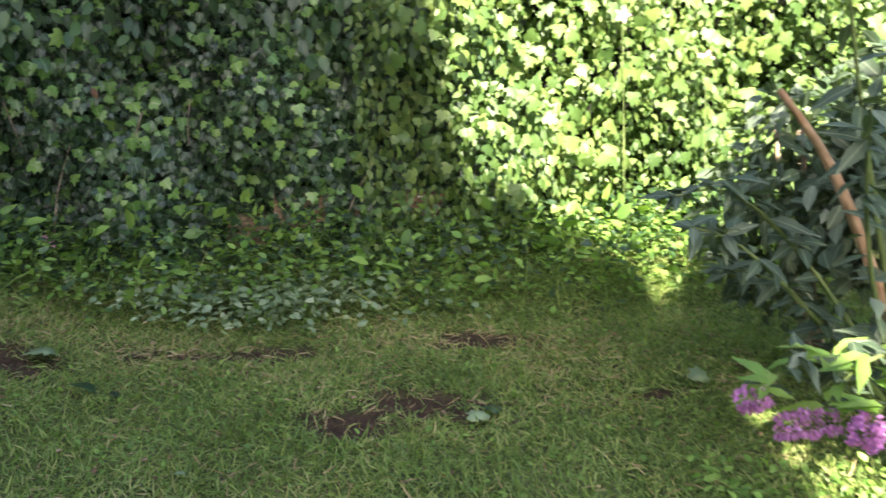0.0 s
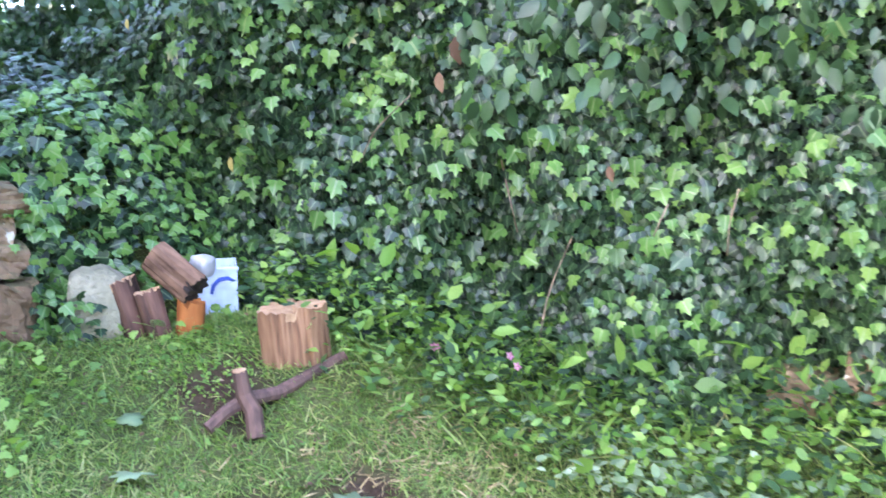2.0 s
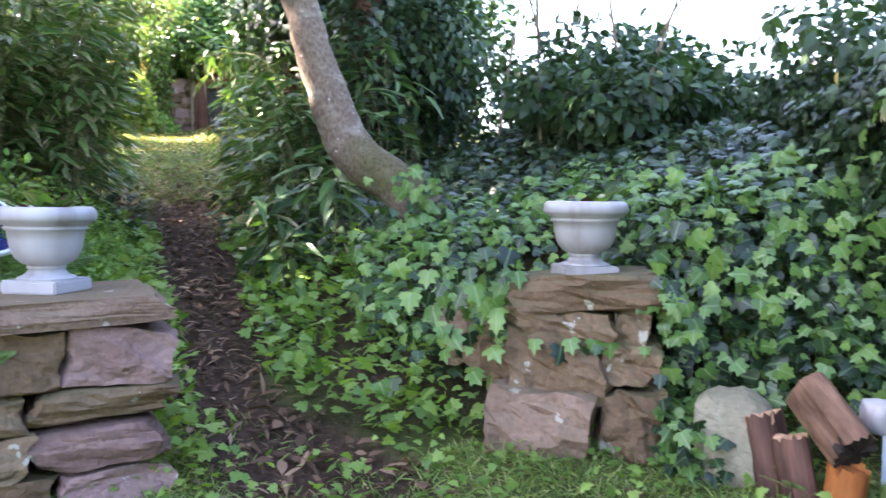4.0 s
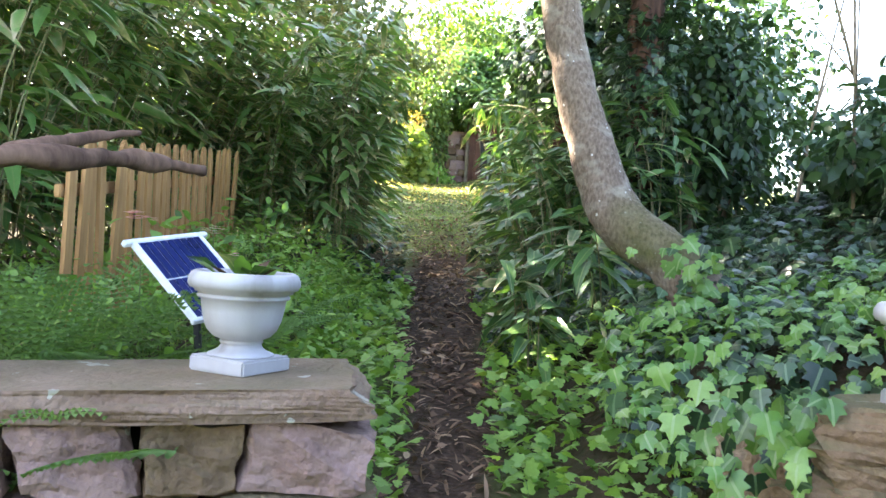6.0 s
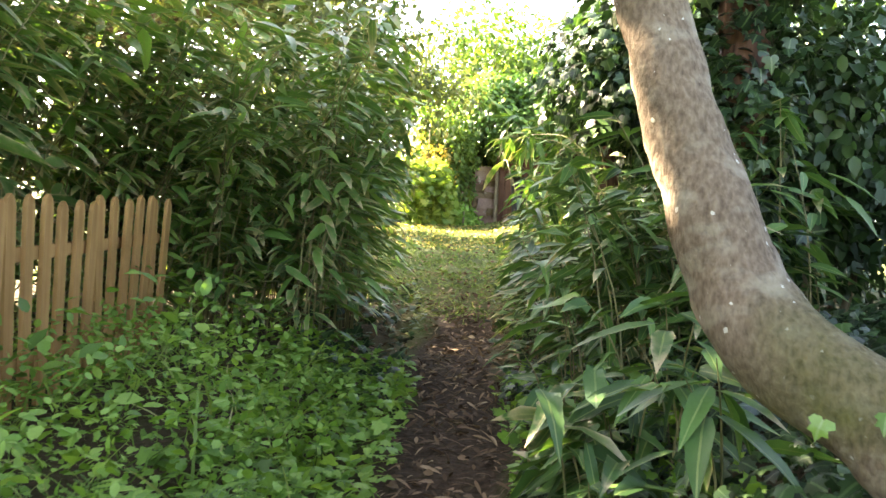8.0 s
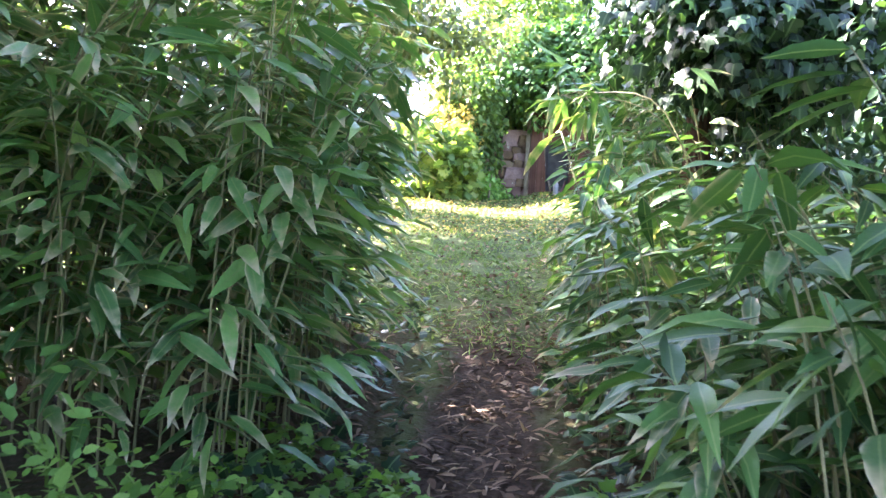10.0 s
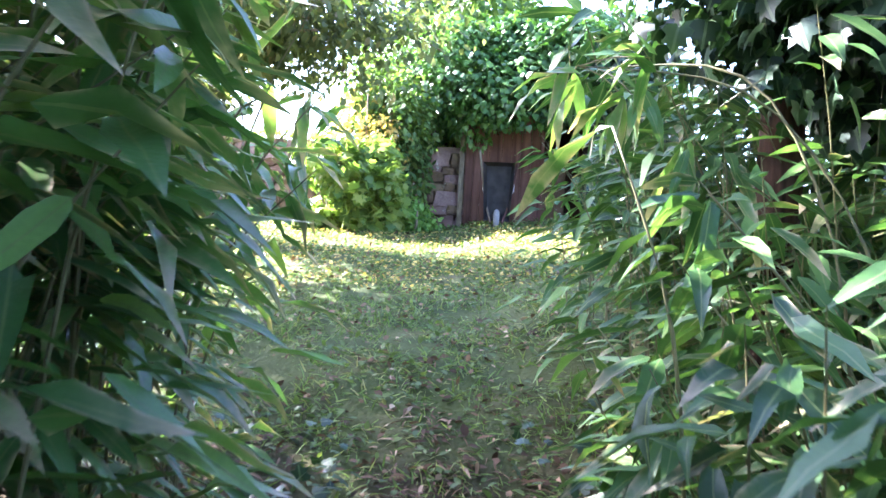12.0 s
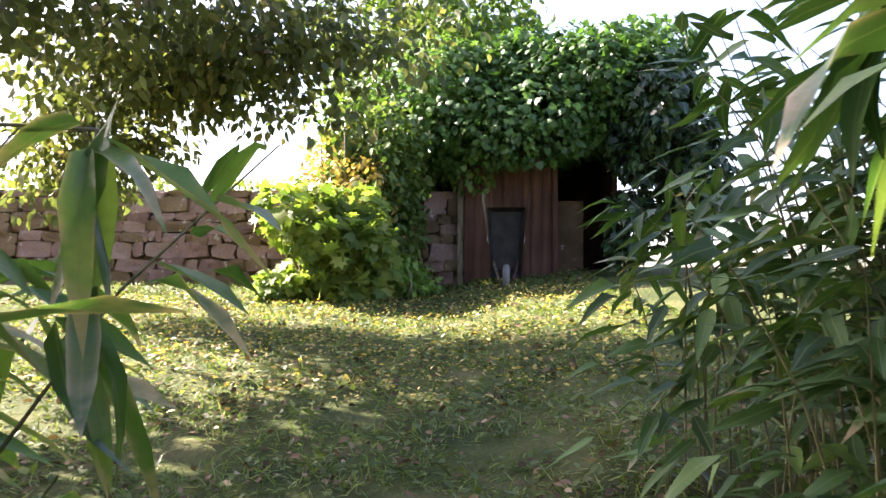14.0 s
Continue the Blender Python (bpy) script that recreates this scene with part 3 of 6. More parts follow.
def wall_leaves(n, a0, a1, lo, hi, push, spread, size, shape, mat, droop=0.9, keep=None):
    a = rng.uniform(a0, a1, n)
    x, y, nx_, ny_ = wall_at(a)
    sgn = np.where(ny_ > 0, -1.0, 1.0)
    nx_, ny_ = nx_ * sgn, ny_ * sgn
    base = gz(x, y)
    top = wall_top(a)
    h = base + (top - base) * (lo + (hi - lo) * rng.random(n))
    o = bulge(a, h) + push + rng.random(n) * spread
    P = np.stack([x + nx_ * o, y + ny_ * o, h], 1)
    N = np.stack([nx_, ny_, np.full(n, 0.45)], 1) + jitter(n, 0.38)
    T = np.stack([nx_ * 0.25, ny_ * 0.25, np.full(n, -droop)], 1) + jitter(n, 0.42)
    s = size * rng.uniform(0.6, 1.25, n)
    R = leaf_frames(T, N)
    return P, R, s


ivy = empty("ivy", pose(-1.5, 5.2, 0), "dense dark green ivy climbing over the garden wall", "ivy")
aL = lambda x: float(np.interp(-x, -WT[:, 0], WL))
P, R, s = wall_leaves(56000, aL(0.6), aL(-6.4), 0.0, 1.03, -0.06, 0.24, 0.053, IVY, M_IVY)
leaves("foliage", IVY, P, R, s, M_IVY, ivy)
P, R, s = wall_leaves(1200, aL(-0.5), aL(-4.4), 0.0, 0.75, 0.10, 0.10, 0.065, IVY, M_IVY_YOUNG)
leaves("young_foliage", IVY, P, R, s, M_IVY_YOUNG, ivy)
P, R, s = wall_leaves(260, aL(-1.6), aL(-4.3), 0.02, 0.55, 0.16, 0.10, 0.08, IVY, M_IVY)
single_leaves("leaf", IVY, P, R, s, [M_IVY, M_IVY_YOUNG, M_IVY, M_IVY_YOUNG], ivy)

P, R, s = wall_leaves(900, aL(0.4), aL(-2.6), 0.45, 1.0, 0.16, 0.22, 0.10, OVAL, M_DARK)
leaves("elder_foliage", OVAL, P, R, s, M_DARK, ivy)
P, R, s = wall_leaves(160, aL(-1.0), aL(-4.0), 0.55, 1.0, 0.16, 0.15, 0.085, MAPLE, M_DARK)
single_leaves("sycamore_leaf", MAPLE, P, R, s, [M_DARK, M_SASA], ivy)

# sunlit bramble and hops over the wall's far stretch
bramble = empty("bramble", pose(1.5, 5.3, 0.1), "sunlit yellow-green bramble and hop leaves over the wall", "bramble")
P, R, s = wall_leaves(27000, aL(4.6), aL(-0.5), 0.0, 1.05, 0.0, 0.48, 0.060, OVAL, M_HEDGE)
leaves("foliage", OVAL, P, R, s, M_HEDGE, bramble)
P, R, s = wall_leaves(1500, aL(4.0), aL(-0.3), 0.2, 1.05, 0.25, 0.40, 0.085, IVY, M_HEDGE)
leaves("broad_foliage", IVY, P, R, s, M_HEDGE, bramble)


def region(n, x0, x1, y0, y1, test=None):
    x, y = rng.uniform(x0, x1, n), rng.uniform(y0, y1, n)
    if test is not None:
        k = test(x, y)
        x, y = x[k], y[k]
    return x, y


def strew(name, shape, mat, x, y, size, lift=0.0, up=0.5, flat=0.35, parent=None, label="", category="", spread=0.0):
    """Low leaves growing from the ground."""
    n = len(x)
    P = np.stack([x, y, gz(x, y) + lift + spread * rng.random(n)], 1)
    T = np.stack([rng.standard_normal(n), rng.standard_normal(n), np.full(n, up) + 0.25 * rng.standard_normal(n)], 1)
    N = np.stack([flat * rng.standard_normal(n), flat * rng.standard_normal(n), np.ones(n)], 1)
    return leaves(name, shape, P, leaf_frames(T, N), size * rng.uniform(0.55, 1.3, n), mat, parent, label, category)


# ---- turf ----
def lawn_here(x, y):
    s, v = sv(x, y)
    keep = rng.random(len(x)) > bare_at(x, y) * 0.97
    return keep & ~((s > 2.7) & (v > 0.3)) & ~((s > 2.9) & (v < -0.6)) & (y < 5.4)


x, y = region(230000, -4.3, 2.4, 1.0, 5.0, lawn_here)
strew("lawn_grass", BLADE, M_GRASS, x, y, 0.052, -0.004, 0.7, 1.0, None, "short worn lawn grass, green with straw-coloured blades", "grass")
x, y = region(18000, -4.3, 2.4, 1.2, 5.0, lawn_here)
strew("long_grass", BLADE, M_GRASS, x, y, 0.065, 0, 1.2, 1.0, None, "longer tufts of grass standing in the lawn", "grass")


def far_lawn(x, y):
    s, v = sv(x, y)
    clump = np.sin(4.1 * x + 1.7 * y) * np.sin(3.3 * y - 2.1 * x) + 0.7 * np.sin(9.7 * x - 3 * y) * np.sin(8.3 * y + 2 * x)
    return (rng.random(len(x)) < 0.62 + 0.5 * clump) & (s > 10.7 + 0.8 * rng.random(len(x)) * (np.abs(v) < 0.6)) & (s < 21) & (v > -4.6) & (v < 2.2)


x, y = region(190000, -21.5, -8.5, -9.5, 1.5, far_lawn)
strew("clearing_grass", BLADE, M_GRASS, x, y, 0.075, -0.004, 0.6, 1.0, None, "mossy grass of the clearing behind the path", "grass")
x, y = region(38000, -21.5, -8.5, -9.5, 1.5, far_lawn)
strew("clearing_clover", OVAL, M_CLOVER, x, y, 0.05, 0.025, 0.5, 0.4, None, "low clover and weeds in the clearing", "weeds")


x, y = region(24000, -21.5, -8.5, -9.5, 1.5, far_lawn)
strew("clearing_litter", OVAL, M_LITTER, x, y, 0.05, 0.015, 0.1, 0.6, None, "brown fallen leaves scattered over the clearing", "leaf litter", 0.02)
# pale fallen leaves, strewn extra thick to put sunlight into the band's colour
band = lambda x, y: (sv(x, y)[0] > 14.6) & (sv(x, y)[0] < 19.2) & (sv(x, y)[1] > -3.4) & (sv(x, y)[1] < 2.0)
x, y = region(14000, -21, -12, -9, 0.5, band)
strew("sun_dried_litter", OVAL, M_YELLOWLEAF, x, y, 0.04, 0.03, 0.1, 0.6, None, "pale yellow leaves and straw that brighten the sunlit band of the clearing", "leaf litter", 0.02)
x, y = region(5000, -4.3, 2.4, 1.0, 5.0, lawn_here)
strew("lawn_weeds", OVAL, M_WEED, x, y, 0.026, 0.008, 0.3, 0.5, None, "tiny clover and daisy leaves in the lawn", "weeds", 0.01)
x, y = region(1500, -4.3, 2.0, 1.2, 4.6)
strew("lawn_litter", OVAL, M_LITTER, x, y, 0.024, 0.01, 0.1, 0.6, None, "small brown leaf scraps in the lawn", "leaf litter", 0.01)


# thatch round the worn patches
worn = lambda x, y: rng.random(len(x)) < 0.10 + 0.9 * np.exp(-((y - 3.85) / 0.38) ** 2) * (0.5 + 0.5 * np.sin(5 * x + 3 * y) * np.sin(4 * y - 2 * x))
x, y = region(16000, -2.6, 1.4, 2.2, 4.5, worn)
strew("dead_grass", BLADE, M_STRAW, x, y, 0.06, 0.004, 0.25, 1.0, None, "straw-coloured dead grass round the worn patches", "grass", 0.01)
x, y = region(900, 0.75, 1.7, 1.75, 2.5)
strew("sunlit_weeds", OVAL, M_WEED, x, y, 0.034, 0.01, 0.5, 0.5, None, "pale sunlit weeds under the buddleia", "weeds", 0.12)

# ---- weeds at the foot of the ivy wall ----
def foot(x, y):
    wy = np.interp(-x, -WT[:, 0], WT[:, 1])
    return (wy - y < 1.10 * rng.random(len(x)) ** 0.6 + 0.15) & (wy > y) & ~((x < -2.3) & (y < 3.85)) & ~((x < -3.2) & (y < 4.3))


x, y = region(17000, -4.0, 2.4, 3.4, 5.8, foot)
strew("wall_weeds", OVAL, M_WEED, x, y, 0.052, 0.02, 0.5, 0.6, None, "mixed leafy weeds along the foot of the wall", "weeds", 0.30)
x, y = region(12000, -4.0, 2.4, 3.4, 5.8, foot)
strew("wall_nettles", OVAL, M_DARK, x, y, 0.058, 0.03, 0.4, 0.6, None, "dark leafy nettles along the foot of the wall", "weeds", 0.36)
x, y = region(1000, -2.9, 2.0, 3.6, 5.8, foot)
strew("wall_docks", OVAL, M_WEED, x, y, 0.10, 0.04, 0.9, 0.7, None, "broad dock and nettle leaves along the wall", "weeds", 0.40)
x, y = region(3600, -2.6, 2.4, 3.9, 5.8, foot)
strew("wall_grass", THIN, M_GRASS, x, y, 0.22, 0, 1.0, 1.0, None, "long dry grass along the foot of the wall", "grass", 0.1)
# heap of cut pale stems
n = 900
x, y = rng.normal(-1.0, 0.42, n), rng.normal(4.35, 0.16, n)
strew("cut_leaf_heap", OVAL, M_PALE, x, y, 0.052, 0.05, 0.1, 0.8, None, "heap of wilted pale grey-green cut stems", "cuttings", 0.12)

# ---- log pile and loose wood ----


def stump(name, m, h, r, mats, label, seed, sides=40, lean=0.0):
    """An upright split log: rough sides, sawn top."""
    ob = empty(name, m, label, "log")
    bm = bmesh.new()
    rr = np.random.default_rng(seed)
    th = 2 * math.pi * np.arange(sides) / sides
    prof = 1 + 0.09 * np.sin(2 * th + rr.uniform(0, 6)) + 0.07 * np.sin(3 * th + rr.uniform(0, 6)) + 0.02 * np.sin(7 * th + rr.uniform(0, 6)) + 0.012 * rr.standard_normal(sides)
    # long splits in the grain
    for k in rr.integers(0, sides, 4):
        prof[k] -= 0.035
    rings = []
    for i in range(9):
        f = i / 8
        ring = []
        for k in range(sides):
            q = r * (prof[k] + 0.05 * noise.noise(Vector((math.cos(th[k]) * 2, math.sin(th[k]) * 2, f * 3 + seed))))
            up = 0.014 * noise.noise(Vector((math.cos(th[k]) * 3, math.sin(th[k]) * 3, seed * 2.0))) + 0.006 * rr.standard_normal() if i == 8 else 0
            ring.append(bm.verts.new((q * math.cos(th[k]) + lean * h * f, q * math.sin(th[k]), h * f + up)))
        rings.append(ring)
    for a, c in zip(rings, rings[1:]):
        for k in range(sides):
            bm.faces.new((a[k], a[(k + 1) % sides], c[(k + 1) % sides], c[k]))
    tops = [v.co.copy() for v in rings[-1]]
    part("bark", bm, mats[0], ob)
    bm = bmesh.new()
    mid = sum(tops, Vector()) / len(tops)
    c = bm.verts.new(mid + Vector((0, 0, 0.004)))
    ring = [bm.verts.new(t) for t in tops]
    low = [bm.verts.new(t * 0.98 - Vector((0, 0, 0.03))) for t in tops]
    for k in range(sides):
        bm.faces.new((c, ring[k], ring[(k + 1) % sides]))
        bm.faces.new((ring[k], low[k], low[(k + 1) % sides], ring[(k + 1) % sides]))
    part("cut_end", bm, mats[1], ob, "sawn end grain")
    return ob


g = lambda x, y: float(gz(x, y))
stump("upright_log", pose(-2.83, 3.93, 0.37, 3, -3, 20), 0.265, 0.128, (M_SPLIT, M_CUT), "upright split log with red-brown weathered grain", 3)
stump("upright_log", pose(-3.60, 3.68, 0.40, 4, -16, 20), 0.30, 0.062, (M_BARK, M_CUT), "short dark log leaning in the pile", 5)
stump("upright_log", pose(-3.50, 3.72, 0.40, -4, -14, 50), 0.25, 0.058, (M_BARK, M_CUT), "dark red-barked log leaning in the pile", 6)
stump("rotten_log", pose(-3.42, 3.80, 0.40, 0, 8, 10), 0.20, 0.062, (M_ORANGE, M_ORANGE), "orange rotten log end under the pile", 8)
# lies with its blackened end low
stump("sawn_log", Matrix.Translation((-3.545, 3.735, 0.80)) @ Vector((0.19, 0.075, -0.145)).to_track_quat("Z", "Y").to_matrix().to_4x4(), 0.255, 0.070, (M_LOGBARK, M_CHAR), "log lying across the pile with a blackened sawn end", 9)

# forked branch on the grass
fork = empty("forked_branch", pose(-2.68, 3.57, 0.32), "dark wet forked branch lying on the grass", "branch")
bm = bmesh.new()
tube(bm, [(-0.03, 0.0, 0.03), (0.0, 0.14, 0.03), (0.0, 0.28, 0.06), (0.03, 0.46, 0.115)], [0.028, 0.028, 0.026, 0.023], 9)
part("limb", bm, M_BRANCH, fork)
bm = bmesh.new()
tube(bm, [(0.07, -0.03, -0.09), (0.03, -0.01, 0.0), (-0.01, -0.02, 0.06), (-0.02, -0.03, 0.15)], [0.036, 0.034, 0.032, 0.028], 9)
part("limb", bm, M_BRANCH, fork)
bm = bmesh.new()
tube(bm, [(-0.06, -0.15, -0.05), (-0.05, -0.07, 0.0), (-0.02, 0.02, 0.04)], [0.024, 0.026, 0.03], 8)
part("limb", bm, M_BRANCH, fork)
bm = bmesh.new()
tube(bm, [(-0.02, -0.03, 0.148), (-0.0203, -0.0303, 0.154)], [0.0285, 0.026], 9)
part("cut_end", bm, M_CUT, fork, "pale sawn end")

# pale rock and tub
bm = bmesh.new()
rock(bm, (0.24, 0.20, 0.33), pose(-3.76, 3.57, 0.56, 0, 6, 60), 2, 0.16, 5, 0.5)
tagged(smooth(part("rock", bm, M_ROCK_PALE)), "pale lichen-covered rock standing beside the logs", "rock")
bm = bmesh.new()
rock(bm, (0.10, 0.09, 0.09), pose(-3.48, 3.93, 0.735, 0, 10, 25), 12, 0.16, 4, 0.3)
tagged(smooth(part("white_stone", bm, M_URN)), "small white stone on top of the logs", "stone")
tub = empty("plastic_tub", pose(-3.72, 4.18, 0.455, 4, 0, 55), "pale blue plastic tub with a dark blue mark", "tub")
bm = bmesh.new()
for sx, sy, px, py in ((0.19, 0.008, 0, -0.1), (0.19, 0.008, 0, 0.1), (0.008, 0.19, -0.091, 0), (0.008, 0.19, 0.091, 0)):
    box(bm, sx, sy, 0.24, pose(px, py, 0.12))
box(bm, 0.18, 0.19, 0.008, pose(0, 0, 0.006))
part("body", bm, M_TUB, tub)
bm = bmesh.new()
box(bm, 0.205, 0.014, 0.02, pose(0, -0.108, 0.232), 0.004)
part("rim", bm, M_TUB, tub)
bm = bmesh.new()
tube(bm, [(-0.03, -0.106, 0.11), (-0.02, -0.106, 0.15), (0.01, -0.106, 0.18), (0.05, -0.106, 0.185), (0.08, -0.106, 0.17)], [0.008, 0.010, 0.011, 0.010, 0.006], 6)
part("mark", bm, M_MARK, tub, "dark blue curved print")
# moss and earth beside the logs
n = 900
x, y = rng.normal(-3.15, 0.22, n), rng.normal(3.66, 0.10, n)
strew("moss", OVAL, M_WEED, x, y, 0.022, 0.0, 0.6, 0.8, None, "mossy crumbling earth beside the logs", "moss", 0.02)

# ---- dry-stone pillars ----


def stone(parent, size, m, seed, mat, rough=0.10, label="", flat=0.8):
    bm = bmesh.new()
    rock(bm, size, m, seed, rough, 7, 0.95)
    return part("stone", bm, mat, parent, label)


# right pillar: its own axes: x along the face (to the camera's right), y into the wall
rp = empty("stone_pillar", pose(-3.95, 3.02, 0.40, 0, 0, 83), "rough dry-stone pillar of brown fieldstones with a cap slab", "stone pillar")
STONES_R = [(0.05, 0.18, 0.645, 0.58, 0.42, 0.13, -3, M_STONE_BROWN, 1), (-0.06, 0.17, 0.525, 0.44, 0.38, 0.11, 6, M_STONE_BROWN, 2), (0.23, 0.18, 0.51, 0.14, 0.34, 0.17, 6, M_STONE_BROWN, 3),
            (-0.09, 0.16, 0.385, 0.40, 0.40, 0.22, 5, M_STONE_BROWN, 4), (0.20, 0.18, 0.39, 0.27, 0.38, 0.15, 2, M_STONE_BROWN, 5),
            (-0.11, 0.10, 0.15, 0.44, 0.44, 0.27, 6, M_CAP, 6), (0.23, 0.14, 0.17, 0.25, 0.40, 0.25, -5, M_STONE_BROWN, 7), (-0.34, 0.28, 0.34, 0.16, 0.2, 0.14, 0, M_STONE_BROWN, 8),
            (-0.43, 0.38, 0.42, 0.17, 0.2, 0.22, 12, M_STONE_BROWN, 9), (-0.58, 0.52, 0.40, 0.16, 0.2, 0.20, -8, M_STONE_BROWN, 10)]
for x, y, z, sx, sy, sz, tilt, mat, sd in STONES_R:
    stone(rp, (sx * 0.90, sy, sz * 1.05), pose(x * 0.88 + 0.015, y, z, 0, tilt, sd * 7 % 9 - 4), sd, mat, 0.19)

# left wall: x along the face from its right end, y into the wall
lp = empty("stone_wall", pose(-3.60, 1.68, 0.40, 0, 0, -53 + 180 - 180), "dry-stone wall of squared red sandstone under a thick capstone", "stone wall")
# face direction d=(0.6,-0.8); the wall's local +x runs along it, local -y looks to the lawn
STONES_L = [(0.19, 0.46, 0.34, 0.20), (0.50, 0.455, 0.24, 0.21), (0.78, 0.46, 0.28, 0.20), (1.05, 0.46, 0.22, 0.20), (0.23, 0.305, 0.44, 0.11), (0.62, 0.30, 0.30, 0.12), (0.98, 0.30, 0.36, 0.12),
            (0.24, 0.17, 0.42, 0.14), (0.66, 0.165, 0.36, 0.15), (1.02, 0.16, 0.30, 0.14), (0.20, 0.02, 0.36, 0.14), (0.60, 0.02, 0.40, 0.14), (1.0, 0.02, 0.36, 0.14), (0.25, -0.12, 0.44, 0.13), (0.75, -0.12, 0.44, 0.13)]
for k, (x, z, sx, sz) in enumerate(STONES_L):
    stone(lp, (sx * 1.0, 0.36, sz * 0.97), pose(x, -0.20, z + 0.005, 0, (k * 37 % 5) - 2, (k * 53 % 9) - 4), 40 + k, M_STONE_BROWN if k in (1, 4, 5, 8, 11) else M_STONE, 0.13)
bm = bmesh.new()
rock(bm, (1.27, 0.54, 0.09), pose(0.635, -0.25, 0.612, 0, 1, 0), 60, 0.045, 12, 0.95)
part("capstone", bm, M_CAP, lp, "broad weathered capstone")
# near-black block behind the joints, coloured as their shade
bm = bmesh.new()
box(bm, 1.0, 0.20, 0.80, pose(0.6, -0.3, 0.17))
part("core", bm, M_CORE, lp, "near-black core, coloured as the shade between the stones")

# ---- urns ----
URN_PROFILE = [(0.100, 0.045), (0.098, 0.050), (0.078, 0.057), (0.066, 0.066), (0.060, 0.076), (0.064, 0.080), (0.066, 0.084), (0.062, 0.088), (0.066, 0.091), (0.086, 0.099), (0.104, 0.116), (0.116, 0.142), (0.123, 0.172), (0.128, 0.204),
               (0.138, 0.208), (0.140, 0.214), (0.134, 0.217), (0.133, 0.220), (0.147, 0.224), (0.149, 0.230), (0.162, 0.235), (0.169, 0.246), (0.168, 0.262), (0.160, 0.276), (0.150, 0.282), (0.140, 0.280), (0.133, 0.268), (0.130, 0.245), (0.12, 0.235)]


def urn(m, label):
    ob = empty("urn", m @ Matrix.Diagonal((0.965, 0.965, 1.03, 1)), label, "urn", "matching garden urns")
    bm = bmesh.new()
    spin(bm, URN_PROFILE, 44)
    smooth(part("bowl", bm, M_URN, ob))
    bm = bmesh.new()
    box(bm, 0.215, 0.215, 0.044, pose(0, 0, 0.022), 0.006)
    part("plinth", bm, M_URN, ob)
    bm = bmesh.new()
    spin(bm, [(0.128, 0.243), (0.131, 0.252), (0.08, 0.258), (0.02, 0.256)], 24)
    for v in bm.verts:
        v.co.z += 0.008 * noise.noise(v.co * 40)
    part("soil", bm, M_SOIL, ob, "dark damp potting soil")
    n = 12
    an = rng.uniform(0, 6.28, n)
    rr = rng.uniform(0.0, 0.07, n)
    T = np.stack([np.cos(an), np.sin(an), rng.uniform(0.45, 1.1, n)], 1)
    Pw = np.stack([rr * np.cos(an), rr * np.sin(an), np.full(n, 0.262)], 1) * 1.03 + np.array(m.translation)
    single_leaves("seedling_leaf", OVAL, Pw, leaf_frames(T, np.tile([0, 0, 1.0], (n, 1))), rng.uniform(0.07, 0.13, n), [M_SASA, M_LITTER, M_WEED], ob)
    return ob


urn(pose(-4.10, 3.08, 1.098, 0, 0, 12), "white classical urn on the rough stone pillar")
urn(pose(-3.612, 1.21, 1.062, 0, 0, -8), "white classical urn on the wall's capstone")

# ---- solar panel behind the left urn ----
sp = empty("solar_panel", Matrix(((-0.985, 0.0, 0.14, -3.965), (0.09, -0.755, 0.65, 0.775), (0.11, 0.66, 0.74, 1.30), (0, 0, 0, 1))), "tilted blue solar panel in a white frame beside the urn", "solar panel")
tiltm = Matrix()
W, H = 0.30, 0.35
bm = bmesh.new()
box(bm, W, H, 0.010, tiltm @ pose(0, 0, 0))
part("backing", bm, M_FRAME, sp)
for px, py, sx, sy in ((0, H / 2 + 0.008, W + 0.10, 0.02), (0, -H / 2 - 0.006, W + 0.05, 0.016), (-W / 2 - 0.009, 0, 0.02, H + 0.02), (W / 2 + 0.009, 0, 0.02, H + 0.02)):
    bm = bmesh.new()
    box(bm, sx, sy, 0.022, tiltm @ pose(px, py, 0.002), 0.003)
    part("frame_bar", bm, M_FRAME, sp)
for i in range(9):
    for j in range(2):
        bm = bmesh.new()
        box(bm, W / 9 - 0.0055, H / 2 - 0.008, 0.003, tiltm @ pose(-W / 2 + W / 9 * (i + 0.5), -H / 2 + H / 2 * (j + 0.5), 0.0085))
        part("solar_cell", bm, M_CELL, sp)
bm = bmesh.new()
tube(bm, [(0, 0.0, -0.01), (0, -0.42, -0.46)], [0.014, 0.014], 8)
part("post", bm, M_BACK, sp)
bm = bmesh.new()
box(bm, 0.12, 0.10, 0.05, pose(-0.05, 0.07, -0.035), 0.006)
part("battery_box", bm, M_BACK, sp)

# ---- picket fence ----
fence = empty("picket_fence", pose(*xy(6.0, -1.70), 1.1), "golden-brown round-topped wooden picket fence", "fence")
bm = bmesh.new()
pw, ph = 0.074, 0.90
outline = [(-pw / 2, 0), (pw / 2, 0), (pw / 2, ph - 0.05), (pw * 0.36, ph - 0.02), (0, ph), (-pw * 0.36, ph - 0.02), (-pw / 2, ph - 0.05)]
f0 = [bm.verts.new((x, -0.010, z)) for x, z in outline]
f1 = [bm.verts.new((x, 0.010, z)) for x, z in outline]
bm.faces.new(f0), bm.faces.new(f1[::-1])
for i in range(len(outline)):
    j = (i + 1) % len(outline)
    bm.faces.new((f0[j], f0[i], f1[i], f1[j]))
picket = part("picket", bm, M_FENCE, fence)
inv = fence.matrix_world.inverted()
fyaw = math.degrees(math.atan2(UY, UX))
SS = np.arange(4.3, 7.46, 0.136)
